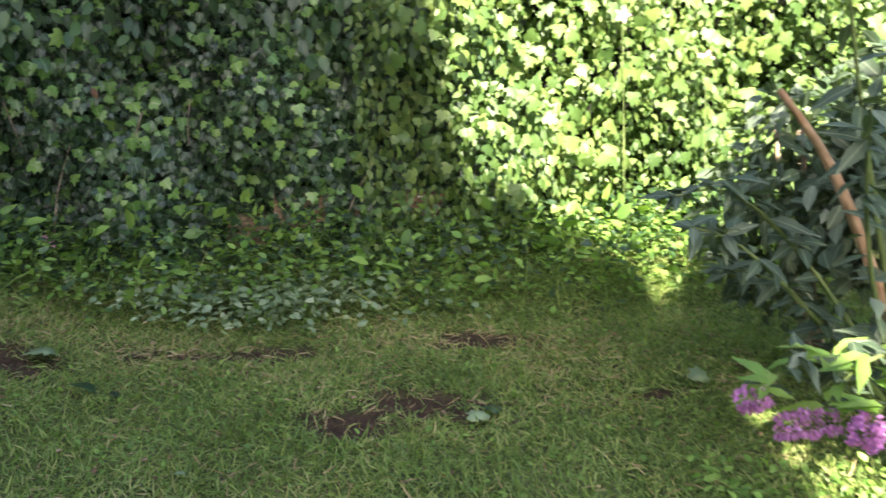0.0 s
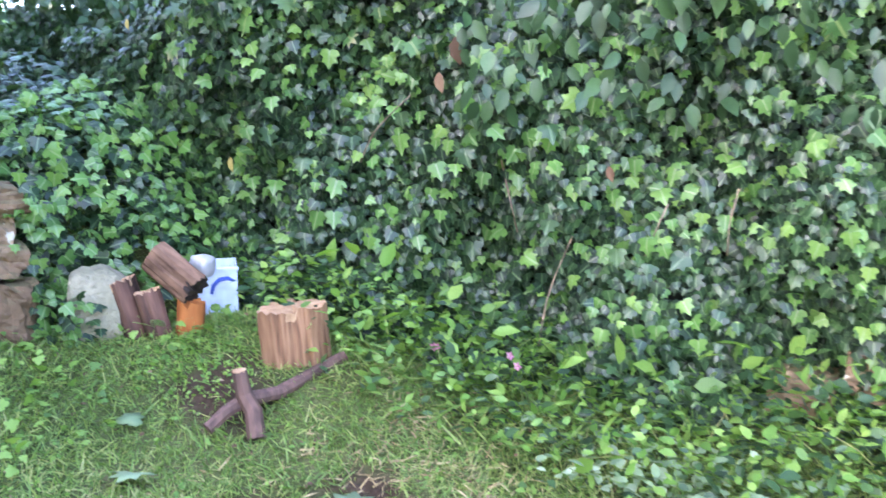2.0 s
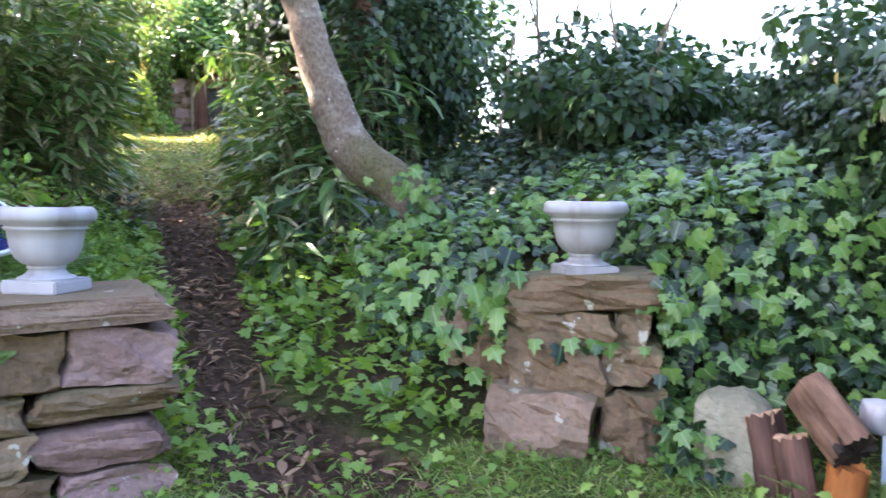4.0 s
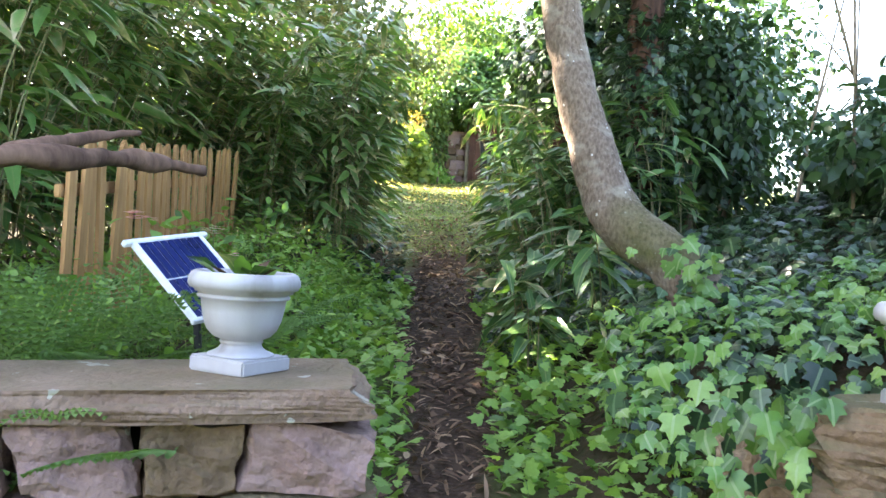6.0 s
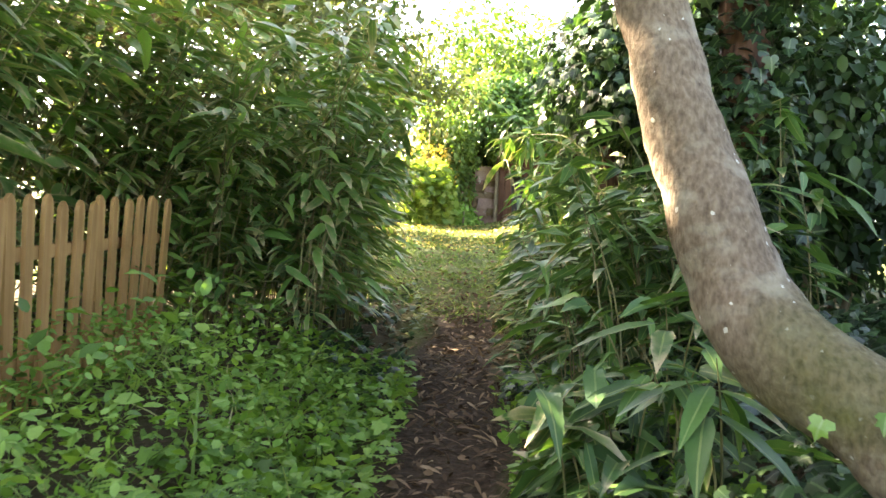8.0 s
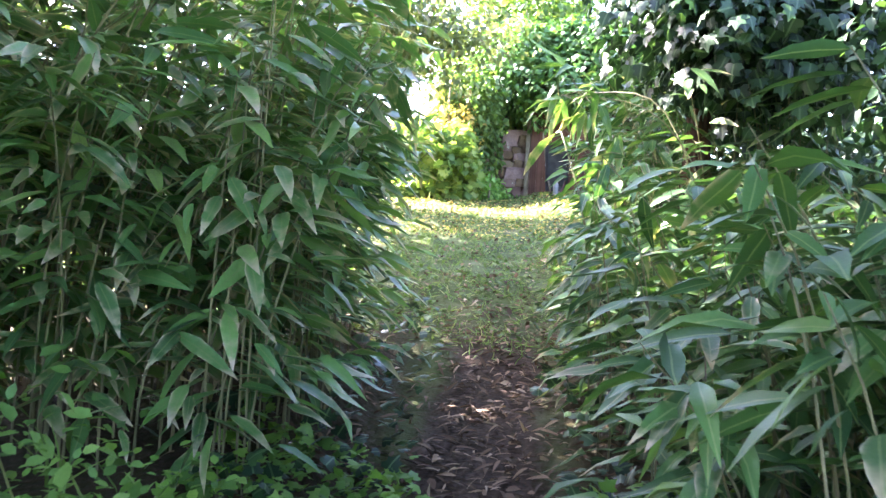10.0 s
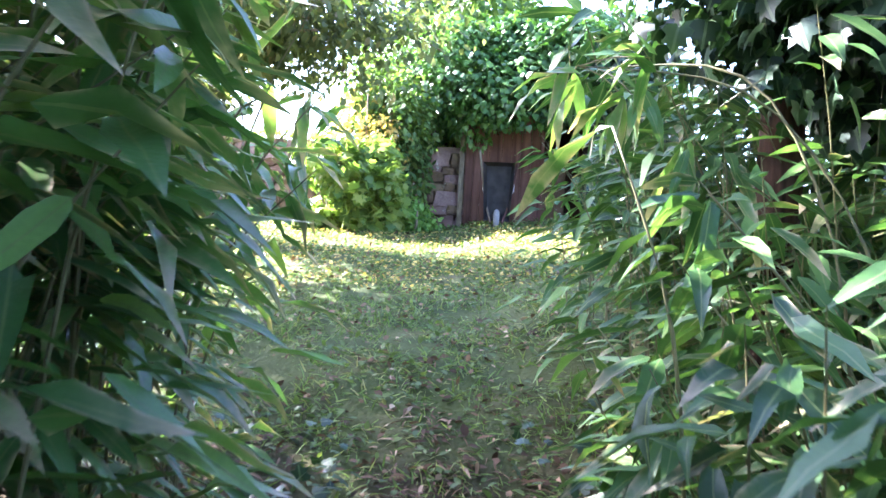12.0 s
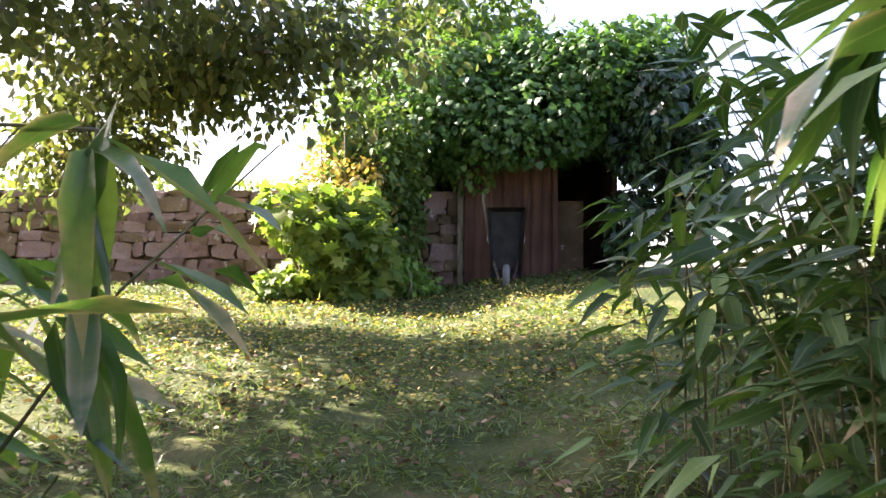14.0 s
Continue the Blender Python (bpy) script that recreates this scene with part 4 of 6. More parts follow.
for k, s_ in enumerate(SS):
    fx, fy = xy(s_, -1.70)
    m = inv @ pose(fx, fy, 1.195 - 0.085 * (7.4 - s_) + rng.uniform(-0.02, 0.02), rng.uniform(-2, 2), rng.uniform(-2.5, 2.5), fyaw + rng.uniform(-3, 3))
    if k == 0:
        picket.matrix_basis = m
    else:
        ob = new("picket", picket.data)
        ob.parent = fence
        ob.matrix_basis = m
for z in (0.20, 0.66):
    bm = bmesh.new()
    a, c = Vector((*xy(4.25, -1.735), 0.93 + z)), Vector((*xy(7.45, -1.735), 1.20 + z))
    box(bm, (c - a).length, 0.03, 0.06, Matrix.Translation((a + c) / 2) @ pose(0, 0, 0, 0, -4.8, fyaw), 0.004)
    ob = part("rail", bm, M_FENCE, fence)
    ob.matrix_basis = inv
def finer(pts, vals, n):
    t = np.linspace(0, len(pts) - 1, n)
    k = np.arange(len(pts))
    pp = np.array([np.interp(t, k, [p[i] for p in pts]) for i in range(3)]).T
    for _ in range(3):
        pp[1:-1] = (pp[:-2] + 2 * pp[1:-1] + pp[2:]) / 4
    return [tuple(p) for p in pp], list(np.interp(t, k, vals))


def limb_mesh(name, pts, rad, n, sides, mat, parent, rough=0.012, moss_below=None):
    p2, r2 = finer(pts, rad, n)
    bm = bmesh.new()
    tube(bm, p2, r2, sides)
    bm.normal_update()
    for v in bm.verts:
        v.co += v.normal * rough * (noise.noise(v.co * 7) + 0.5 * noise.noise(v.co * 18))
    ob = smooth(part(name, bm, mat, parent))
    ob.matrix_basis = parent.matrix_world.inverted()
    if moss_below is not None:
        at = ob.data.attributes.new("moss", "FLOAT", "POINT")
        for i, v in enumerate(ob.data.vertices):
            at.data[i].value = float(ease(moss_below + 0.10, moss_below - 0.05, v.co.z) * ease(1.84, 1.98, v.co.y) * ease(1.36, 1.48, v.co.z))
    return ob


# fallen limbs before the fence
limb = empty("dead_limb", pose(-3.1, 0.3, 0.62), "dead grey-brown limb reaching over the bed before the fence", "branch")
for pts, rad in (([(-3.25, 0.55, 1.64), (-3.6, 0.58, 1.67), (-3.95, 0.53, 1.70), (-4.29, 0.53, 1.69)], [0.035, 0.033, 0.03, 0.024]), ([(-3.3, 0.5, 1.62), (-3.7, 0.42, 1.74), (-4.13, 0.35, 1.82)], [0.03, 0.026, 0.016]), ([(-3.1, 0.3, 0.6), (-3.16, 0.42, 1.2), (-3.25, 0.55, 1.66)], [0.06, 0.05, 0.036])):
    limb_mesh("limb", pts, rad, 22, 12, M_LOGBARK, limb, 0.016)

# ---- the leaning tree ----
tree = empty("tree", pose(-5.5, 2.1, 1.1), "leaning tree with grey-brown lichen-spotted bark and mossy foot", "tree")
inv = tree.matrix_world.inverted()
TR = [(-5.60, 2.44, 1.16), (-5.64, 2.32, 1.34), (-5.68, 2.20, 1.45), (-5.73, 2.06, 1.54), (-5.79, 1.93, 1.63), (-5.83, 1.84, 1.76), (-5.86, 1.78, 1.93), (-5.89, 1.69, 2.14), (-5.92, 1.61, 2.38), (-5.95, 1.54, 2.64), (-6.0, 1.43, 3.2), (-6.08, 1.30, 4.6), (-6.2, 1.3, 6.2)]
RR = [0.13, 0.13, 0.128, 0.13, 0.134, 0.130, 0.122, 0.114, 0.108, 0.104, 0.10, 0.09, 0.06]


limb_mesh("trunk", TR, RR, 66, 26, M_TRUNK, tree, 0.014, 1.72)
for k in range(9):
    an = k * 2.4
    z0 = 3.5 + k * 0.3
    limb_mesh("branch", [(-5.92, 1.55, z0), (-5.92 + 0.7 * math.cos(an), 1.55 + 0.7 * math.sin(an), z0 + 0.5), (-5.95 + 1.7 * math.cos(an), 1.5 + 1.7 * math.sin(an), z0 + 0.9)], [0.05, 0.035, 0.012], 8, 7, M_TRUNK, tree, 0.006)


def blob_leaves(n, c, r, shell=0.5, lumps=7, seed=0):
    """Leaf places in a lumpy, gappy crown."""
    rr = np.random.default_rng(seed)
    cen = unit(rr.standard_normal((lumps, 3))) * rr.uniform(0.25, 0.75, (lumps, 1)) * np.array(r) + np.array(c)
    rad = rr.uniform(0.30, 0.55, lumps)
    k = rr.integers(0, lumps, n)
    d = unit(rr.standard_normal((n, 3)))
    rho = shell + (1 - shell) * rr.random(n) ** 0.6
    P = cen[k] + d * (rho * rad[k])[:, None] * np.array(r)
    return P, d


def crown(name, n, c, r, size, shape, mat, parent, lumps, seed, shell=0.4, hang=0.5):
    P, d = blob_leaves(n, c, r, shell, lumps, seed)
    N = d + np.array([0, 0, 0.6]) + jitter(n, 0.5)
    T = d * 0.6 + np.array([0, 0, -hang]) + jitter(n, 0.5)
    return leaves(name, shape, P, leaf_frames(T, N), size * rng.uniform(0.6, 1.3, n), mat, parent)


crown("crown", 14000, (-6.2, 0.9, 5.3), (2.8, 2.8, 1.4), 0.13, OVAL, M_DARK, tree, 18, 3)
# the darker trunk behind
tree2 = empty("tree", pose(-8.0, 1.65, 1.2), "dark slender trunk wrapped in ivy behind the leaning tree", "tree")
limb_mesh("trunk", [(-8.0, 1.7, 0.9), (-8.02, 1.68, 2.2), (-8.1, 1.65, 3.4), (-8.2, 1.6, 5.5)], [0.17, 0.14, 0.13, 0.08], 16, 12, M_BARK, tree2, 0.02)
crown("ivy_sleeve", 2600, (-8.02, 1.68, 2.4), (0.35, 0.35, 1.6), 0.075, IVY, M_IVY, tree2, 16, 41)
crown("crown", 9000, (-8.8, 1.0, 4.9), (2.0, 2.0, 1.2), 0.12, OVAL, M_DARK, tree2, 14, 4)

# ---- ivy over the bank beside the path ----
bank = empty("ivy_bank", pose(-4.9, 2.6, 1.0), "low ivy covering the bank beside the path", "ivy")


def bank_here(x, y):
    s, v = sv(x, y)
    wob = 0.15 * np.sin(3 * s)
    return (s > np.where(v > 1.45, 2.1, 3.25 + 0.5 * ease(1.0, 0.6, v))) & (s < 8.2) & (v > 0.55 + wob + 0.35 * ease(5.0, 4.2, s)) & (v < 4.2)


def on_ground(x, y, lift, spread, size):
    n = len(x)
    e = 0.05
    N = unit(np.stack([-(gz(x + e, y) - gz(x - e, y)) / (2 * e), -(gz(x, y + e) - gz(x, y - e)) / (2 * e), np.ones(n)], 1))
    P = np.stack([x, y, gz(x, y)], 1) + N * (lift + spread * rng.random(n))[:, None]
    T = np.stack([rng.standard_normal(n), rng.standard_normal(n), rng.uniform(-1.1, 0.1, n)], 1)
    return P, leaf_frames(T, N + np.array([0.25, -0.05, 0.1]) + jitter(n, 0.33)), size * rng.uniform(0.6, 1.3, n)


x, y = region(36000, -9.2, -3.0, -1.0, 7.0, bank_here)
P, R, s = on_ground(x, y, 0.05, 0.15, 0.064)
leaves("foliage", IVY, P, R, s, M_IVY, bank)
near = lambda x, y: bank_here(x, y) & (sv(x, y)[0] < 4.3) & (sv(x, y)[1] < 2.2)
x, y = region(7600, -6, -3, 1, 5, near)
P, R, s = on_ground(x, y, 0.13, 0.10, 0.053)
leaves("young_foliage", IVY, P, R, s, M_IVY_YOUNG, bank)
x, y = region(1100, -6, -3, 1, 5, near)
P, R, s = on_ground(x[:280], y[:280], 0.20, 0.08, 0.060)
single_leaves("leaf", IVY, P, R, s, [M_IVY_YOUNG, M_IVY], bank)

# ground cover left and right of the path
side = lambda x, y: (sv(x, y)[0] > 2.75) & (sv(x, y)[0] < 8.5) & (np.abs(sv(x, y)[1] - centre(sv(x, y)[0])) > edge(sv(x, y)[0]) - 0.02 + 0.14 * rng.random(len(x))) & (np.abs(sv(x, y)[1]) < 0.95)
x, y = region(23000, -9, -2.5, -2, 3.5, side)
strew("path_weeds", IVY, M_WEED, x, y, 0.062, 0.02, 0.4, 0.5, None, "small round-leaved weeds edging the path", "weeds", 0.18)
bed = lambda x, y: (sv(x, y)[0] > 3.3) & (sv(x, y)[0] < 7.4) & (sv(x, y)[1] < -0.45) & (sv(x, y)[1] > -2.4)
x, y = region(27000, -9, -2.5, -2.8, 2.2, bed)
strew("bed_weeds", OVAL, M_WEED, x, y, 0.05, 0.03, 0.5, 0.5, None, "lush bright green weeds filling the bed", "weeds", 0.34)
x, y = region(3000, -9, -2.5, -2.8, 2.2, bed)
strew("bed_grass", THIN, M_GRASS, x, y, 0.30, 0, 1.5, 1.0, None, "long soft grass in the bed", "grass", 0.1)
x, y = region(1500, -4.3, -1.8, 1.4, 4.0, lambda x, y: (sv(x, y)[0] > 1.6) & (sv(x, y)[0] < 2.9) & (sv(x, y)[1] > -0.8))
strew("pillar_weeds", IVY, M_WEED, x, y, 0.04, 0.01, 0.4, 0.5, None, "small ivy and weeds round the pillar's foot", "weeds", 0.06)
tall = lambda x, y: (sv(x, y)[0] > 4.2) & (sv(x, y)[0] < 7.6) & (sv(x, y)[1] < -1.0) & (sv(x, y)[1] > -1.66)
x, y = region(3600, -9, -2.5, -2.8, 2.2, tall)
strew("fence_weeds", OVAL, M_WEED, x, y, 0.085, 0.03, 0.6, 0.6, None, "tall leafy weeds along the foot of the fence", "weeds", 0.52)
corner = lambda x, y: (x < -3.98) | (y > 4.32)
x, y = region(3200, -4.7, -3.6, 3.2, 4.5, corner)
P, R, s = on_ground(x, y, 0.05, 0.16, 0.075)
leaves("corner_foliage", IVY, P, R, s, M_IVY, bank)
x, y = region(1100, -4.7, -3.6, 3.25, 4.5, corner)
P, R, s = on_ground(x, y, 0.14, 0.12, 0.062)
leaves("corner_young_foliage", IVY, P, R, s, M_IVY_YOUNG, bank)
# trails of ivy over the right pillar
PC = [(-3.90, 3.40, 0.85, 0.05, 0.06, 0.28, 46), (-4.02, 2.68, 1.05, 0.10, 0.07, 0.10, 44), (-4.05, 2.5, 0.95, 0.10, 0.14, 0.15, 40), (-5.42, 2.34, 1.42, 0.08, 0.08, 0.07, 46), (-5.30, 2.25, 1.22, 0.08, 0.10, 0.05, 30), (-3.90, 3.35, 1.06, 0.06, 0.08, 0.05, 16), (-3.90, 3.02, 0.86, 0.01, 0.12, 0.015, 9), (-3.70, 3.42, 0.47, 0.04, 0.05, 0.04, 12)]
P = np.concatenate([np.array([a, c, d]) + rng.standard_normal((n, 3)) * np.array([e, f_, h_]) for a, c, d, e, f_, h_, n in PC])
R = leaf_frames(np.array([0.3, 0.0, -0.9]) + jitter(len(P), 0.45), np.array([1.0, -0.1, 0.5]) + jitter(len(P), 0.35))
single_leaves("leaf", IVY, P, R, 0.072 * rng.uniform(0.6, 1.2, len(P)), [M_IVY_YOUNG, M_IVY_YOUNG, M_IVY], bank)
# dead leaves on the path
lit = lambda x, y: (sv(x, y)[0] > 1.8) & (sv(x, y)[0] < 12) & (np.abs(sv(x, y)[1] - centre(sv(x, y)[0])) < (edge(sv(x, y)[0]) + 0.14) * np.sqrt(rng.random(len(x))) + 0.03)
x, y = region(24000, -14, -2, -4, 3.5, lit)
strew("leaf_litter", LANCE, M_LITTER, x, y, 0.10, 0.009, 0.0, 0.4, None, "dry brown bamboo and tree leaves on the path", "leaf litter", 0.008)

x, y = region(7000, -14, -2, -4, 3.5, lit)
strew("leaf_chips", OVAL, M_LITTER, x, y, 0.062, 0.010, 0.0, 0.5, None, "broken tan leaf chips and bark on the path", "leaf litter", 0.01)

# ---- bamboo beside the path ----


def thicket(name, label, s0, s1, v0, v1, n, hmin, hmax, lean, size, shape, mat, seed, per=34, singles=250, near_v=None, bend=0.5):
    rr = np.random.default_rng(seed)
    ob = empty(name, pose(*xy((s0 + s1) / 2, (v0 + v1) / 2), float(gz(*xy((s0 + s1) / 2, (v0 + v1) / 2)))), label, "bamboo")
    s_, v_ = rr.uniform(s0, s1, n), v0 + (v1 - v0) * rr.random(n)
    bx, by = xy(s_, v_)
    bz = gz(bx, by)
    h = rr.uniform(hmin, hmax, n)
    la = rr.normal(0, 0.25, (n, 2)) + np.array(lean)[None]
    wx, wy = UX * la[:, 0] - 0.37 * la[:, 1], UY * la[:, 0] + 0.93 * la[:, 1]
    bm = bmesh.new()
    PP, TT = [], []
    for i in range(n):
        tv = sv(bx[i] + wx[i] * bend * h[i], by[i] + wy[i] * bend * h[i])[1]
        if np.sign(tv) != np.sign(v_[i]) or abs(tv) < 0.3:
            wx[i], wy[i] = wx[i] * 0.1, wy[i] * 0.1
        pts = []
        for k in range(6):
            t = k / 5
            q = t ** 2.2 * bend * h[i]
            pts.append((bx[i] + wx[i] * q, by[i] + wy[i] * q, bz[i] - 0.02 + h[i] * (t - 0.16 * bend * t ** 3)))
        tube(bm, pts, [0.0055, 0.005, 0.0045, 0.004, 0.003, 0.0015], 5, False)
        pa = np.array(pts)
        m = rr.integers(per // 2, per)
        t = 1 - 0.86 * rr.random(m) ** 1.2
        pos = np.stack([np.interp(t * 5, np.arange(6), pa[:, j]) for j in range(3)], 1)
        an = rr.uniform(0, 2 * math.pi, m)
        out = np.stack([np.cos(an), np.sin(an), np.zeros(m)], 1)
        twig = 0.18 * rr.random(m)[:, None] * (1.2 - t)[:, None] * 2
        pos = pos + out * twig + np.array([0, 0, 0.05]) * twig
        tip = out + np.array([wx[i], wy[i], 0]) * 0.8 + np.stack([np.zeros(m), np.zeros(m), rr.uniform(-0.62, 0.22, m)], 1)
        PP.append(pos), TT.append(tip)
    ca = part("cane_stand", bm, M_CANE, ob)
    ca.matrix_basis = ob.matrix_world.inverted()
    ca["kind"] = "stuff"
    P, T = np.concatenate(PP), np.concatenate(TT)
    N = np.tile([0.0, 0.0, 1.0], (len(P), 1)) + rr.standard_normal((len(P), 3)) * 0.3
    R = leaf_frames(T, N)
    sz = size * rr.uniform(0.6, 1.25, len(P))
    vv = np.abs(sv(P[:, 0], P[:, 1])[1])
    # nothing hangs in the walked line
    ss, vl = sv(P[:, 0] + T[:, 0] * 0.5 * size, P[:, 1] + T[:, 1] * 0.5 * size)
    ok = (np.abs(vl) > 0.34) | (P[:, 2] > gz(P[:, 0], P[:, 1]) + 2.2)
    order = np.argsort(vv + 10 * ~ok)
    pick = order[:singles]
    rest = order[singles:]
    rest = rest[ok[rest]]
    leaves("foliage", shape, P[rest], R[rest], sz[rest], mat, ob)
    single_leaves("leaf", shape, P[pick], R[pick], sz[pick], [mat], ob)
    return ob


thicket("bamboo_clump", "tall dense bamboo with drooping dark leaves and dry tips", 7.7, 10.25, -2.8, -0.72, 290, 1.2, 2.5, (-0.1, 0.6), 0.23, BROAD, M_BAMBOO, 21, 42, 280)
thicket("bamboo_clump", "low bamboo with dry brown leaf tips at the clearing", 10.35, 10.95, -1.9, -0.8, 22, 1.0, 1.8, (0.1, 0.35), 0.23, LANCE, M_BAMBOO, 26, 34, 90)
thicket("bamboo_clump", "tall bamboo behind the picket fence", 4.2, 9.5, -4.6, -2.2, 300, 1.9, 3.2, (-0.1, 0.45), 0.29, BROAD, M_BAMBOO, 22, 44, 60)
thicket("bamboo_clump", "fresh green broad-leaved bamboo beside the path", 6.4, 10.2, 0.62, 2.0, 190, 0.8, 1.5, (-0.1, -0.35), 0.23, BROAD, M_SASA, 23, 28, 200)
thicket("bamboo_clump", "broad-leaved bamboo at the path's end", 10.2, 13.3, 0.95, 2.3, 150, 0.9, 1.6, (-0.1, -0.30), 0.23, BROAD, M_SASA, 25, 28, 140)
thicket("bamboo_clump", "taller bamboo at the path's end", 10.5, 12.6, 1.15, 2.3, 70, 1.5, 2.3, (-0.1, -0.30), 0.24, BROAD, M_SASA, 27, 32, 100)
thicket("bamboo_shoots", "young broad-leaved bamboo below the leaning tree", 4.9, 6.3, 0.46, 0.95, 26, 0.35, 0.75, (-0.5, -0.3), 0.31, BROAD, M_SASA, 24, 14, 120)

under = lambda x, y: (sv(x, y)[0] > 7.4) & (sv(x, y)[0] < 11.4) & (np.abs(sv(x, y)[1] - 0.05) > 0.30 + 0.1 * rng.random(len(x))) & (np.abs(sv(x, y)[1]) < 1.1)
x, y = region(5200, -13, -6, -4, 2.5, under)
strew("bamboo_undergrowth", IVY, M_IVY, x, y, 0.07, 0.02, 0.4, 0.5, None, "dark ivy and weeds under the bamboo", "weeds", 0.26)
x, y = region(5200, -13, -6, -4, 2.5, under)
strew("bamboo_litter", LANCE, M_LITTER, x, y, 0.12, 0.01, 0.0, 0.4, None, "dead bamboo leaves under the canes", "leaf litter", 0.02)

# ---- dark shrubs behind the bank ----


def shrub(name, c, r, n, size, shape, mat, label, seed, lumps=9, stems=5, category="shrub"):
    ob = empty(name, pose(c[0], c[1], float(gz(c[0], c[1]))), label, category)
    rr = np.random.default_rng(seed)
    for k in range(stems):
        an = rr.uniform(0, 6.28)
        d = Vector((math.cos(an), math.sin(an), 0))
        b0 = Vector((c[0], c[1], float(gz(c[0], c[1])) - 0.05)) + d * 0.1
        limb_mesh("stem", [b0, b0 + d * r[0] * 0.25 + Vector((0, 0, (c[2] - b0.z) * 0.6)), Vector(c) + d * r[0] * 0.5 + Vector((0, 0, r[2] * 0.4))], [0.03, 0.02, 0.008], 6, 6, M_STEM, ob, 0.004)
    crown("foliage", n, c, r, size, shape, mat, ob, lumps, seed)
    return ob


for k, (s_, v_, dz, rx, rz, n) in enumerate([(5.9, 3.3, 0.20, 1.2, 0.62, 9000), (5.0, 2.9, 0.20, 0.9, 0.45, 5000), (7.2, 3.8, 0.34, 1.3, 0.7, 8000), (7.8, 2.2, 1.3, 0.95, 1.3, 6500), (9.6, 2.9, 1.5, 1.3, 1.6, 7000), (12.4, 3.2, 1.0, 1.4, 1.0, 5000), (4.3, 4.6, 0.5, 1.3, 0.7, 5000), (6.6, 5.2, 0.45, 1.6, 0.7, 6000), (9.0, 5.0, 0.6, 1.6, 0.9, 6000)]):
    cx, cy = xy(s_, v_)
    shrub("shrub", (cx, cy, float(gz(cx, cy)) + dz), (rx, rx, rz), n, 0.095, OVAL, M_DARK, "dark evergreen shrub behind the ivy bank", 60 + k, 16)
# bare twigs standing above the bank
for k in range(6):
    s_, v_ = 4.6 + 0.35 * k, 2.6 + 0.3 * math.sin(k * 2)
    bx_, by_ = xy(s_, v_)
    bz_ = float(gz(bx_, by_))
    ob = empty("bare_sapling", pose(bx_, by_, bz_), "bare grey sapling stem rising above the bank", "sapling")
    dx, dy = 0.75 * math.sin(k * 1.7 + 0.6), 0.7 * math.cos(k * 2.3)
    limb_mesh("stem", [(bx_, by_, bz_ - 0.1), (bx_ + dx * 0.3, by_ + dy * 0.3, bz_ + 0.8), (bx_ + dx, by_ + dy, bz_ + 2.1)], [0.013, 0.010, 0.004], 8, 6, M_STEM, ob, 0.003)
    limb_mesh("twig", [(bx_ + dx * 0.3, by_ + dy * 0.3, bz_ + 0.8), (bx_ - dx * 0.5, by_ + dy, bz_ + 1.6)], [0.007, 0.003], 5, 5, M_STEM, ob, 0.002)

# ---- clearing: boundary wall, shed, wheelbarrow ----
WA, WB = Vector((-18.45, -11.6)), Vector((-20.75, -4.15))
wd = (WB - WA).normalized()
wlen = (WB - WA).length
wyaw = math.degrees(math.atan2(wd.y, wd.x))
bw = empty("wall_boundary", pose(WA.x, WA.y, 2.5, 0, 0, wyaw), "old dry-stone boundary wall of brown stone", "wall", "", "structure")
bm = bmesh.new()
box(bm, wlen + 3, 0.26, 1.75, pose(wlen / 2, -0.02, 0.55))
part("core", bm, M_STONE_BROWN, bw)
rr = np.random.default_rng(5)
metas = []
for k in range(10):
    bm = bmesh.new()
    rock(bm, (1, 1, 1), Matrix(), 80 + k, 0.11, 2, 0.9)
    t = bpy.data.meshes.new("stone")
    bm.to_mesh(t)
    bm.free()
    t.materials.append(M_STONE if k % 3 == 0 else M_STONE_BROWN)
    metas.append(t)
z = -0.15
while z < 1.36:
    hh = rr.uniform(0.10, 0.24)
    x_ = 0.2 + rr.uniform(0, 0.2)
    while x_ < wlen:
        ww = rr.uniform(0.14, 0.55) * (0.6 if hh < 0.14 else 1.0)
        ob = new("stone", metas[rr.integers(0, 10)])
        ob.parent = bw
        ob.matrix_basis = pose(x_ + ww / 2, -0.10 + rr.uniform(-0.03, 0.02), z + hh / 2 + rr.uniform(-0.02, 0.02), 0, rr.uniform(-7, 7), rr.uniform(-8, 8)) @ Matrix.Diagonal((ww * rr.uniform(0.95, 1.06), 0.30, hh * rr.uniform(0.92, 1.08), 1))
        x_ += ww
    z += hh
for k in range(int(wlen / 0.55)):
    ob = new("coping_stone", metas[k % 10])
    ob.parent = bw
    ob.matrix_basis = pose(0.3 + 0.55 * k, 0.02, z + 0.04, 0, rr.uniform(-4, 4), rr.uniform(-5, 5)) @ Matrix.Diagonal((0.56, 0.5, 0.10, 1))

# shed
shed = empty("shed", pose(-20.49, -3.65, 2.72, 0, 0, 14), "small old timber shed swallowed by ivy with a red-brown door", "shed")
# local x looks to the clearing, local y runs to its left
bm = bmesh.new()
box(bm, 1.9, 0.06, 2.3, pose(-0.95, -1.0, 1.15))
part("side_wall", bm, M_SHEDWOOD, shed)
bm = bmesh.new()
box(bm, 1.9, 0.06, 2.3, pose(-0.95, 1.45, 1.15))
part("side_wall", bm, M_SHEDWOOD, shed)
bm = bmesh.new()
box(bm, 0.06, 2.5, 2.3, pose(-1.9, 0.2, 1.15))
part("back_wall", bm, M_SHEDWOOD, shed)
bm = bmesh.new()
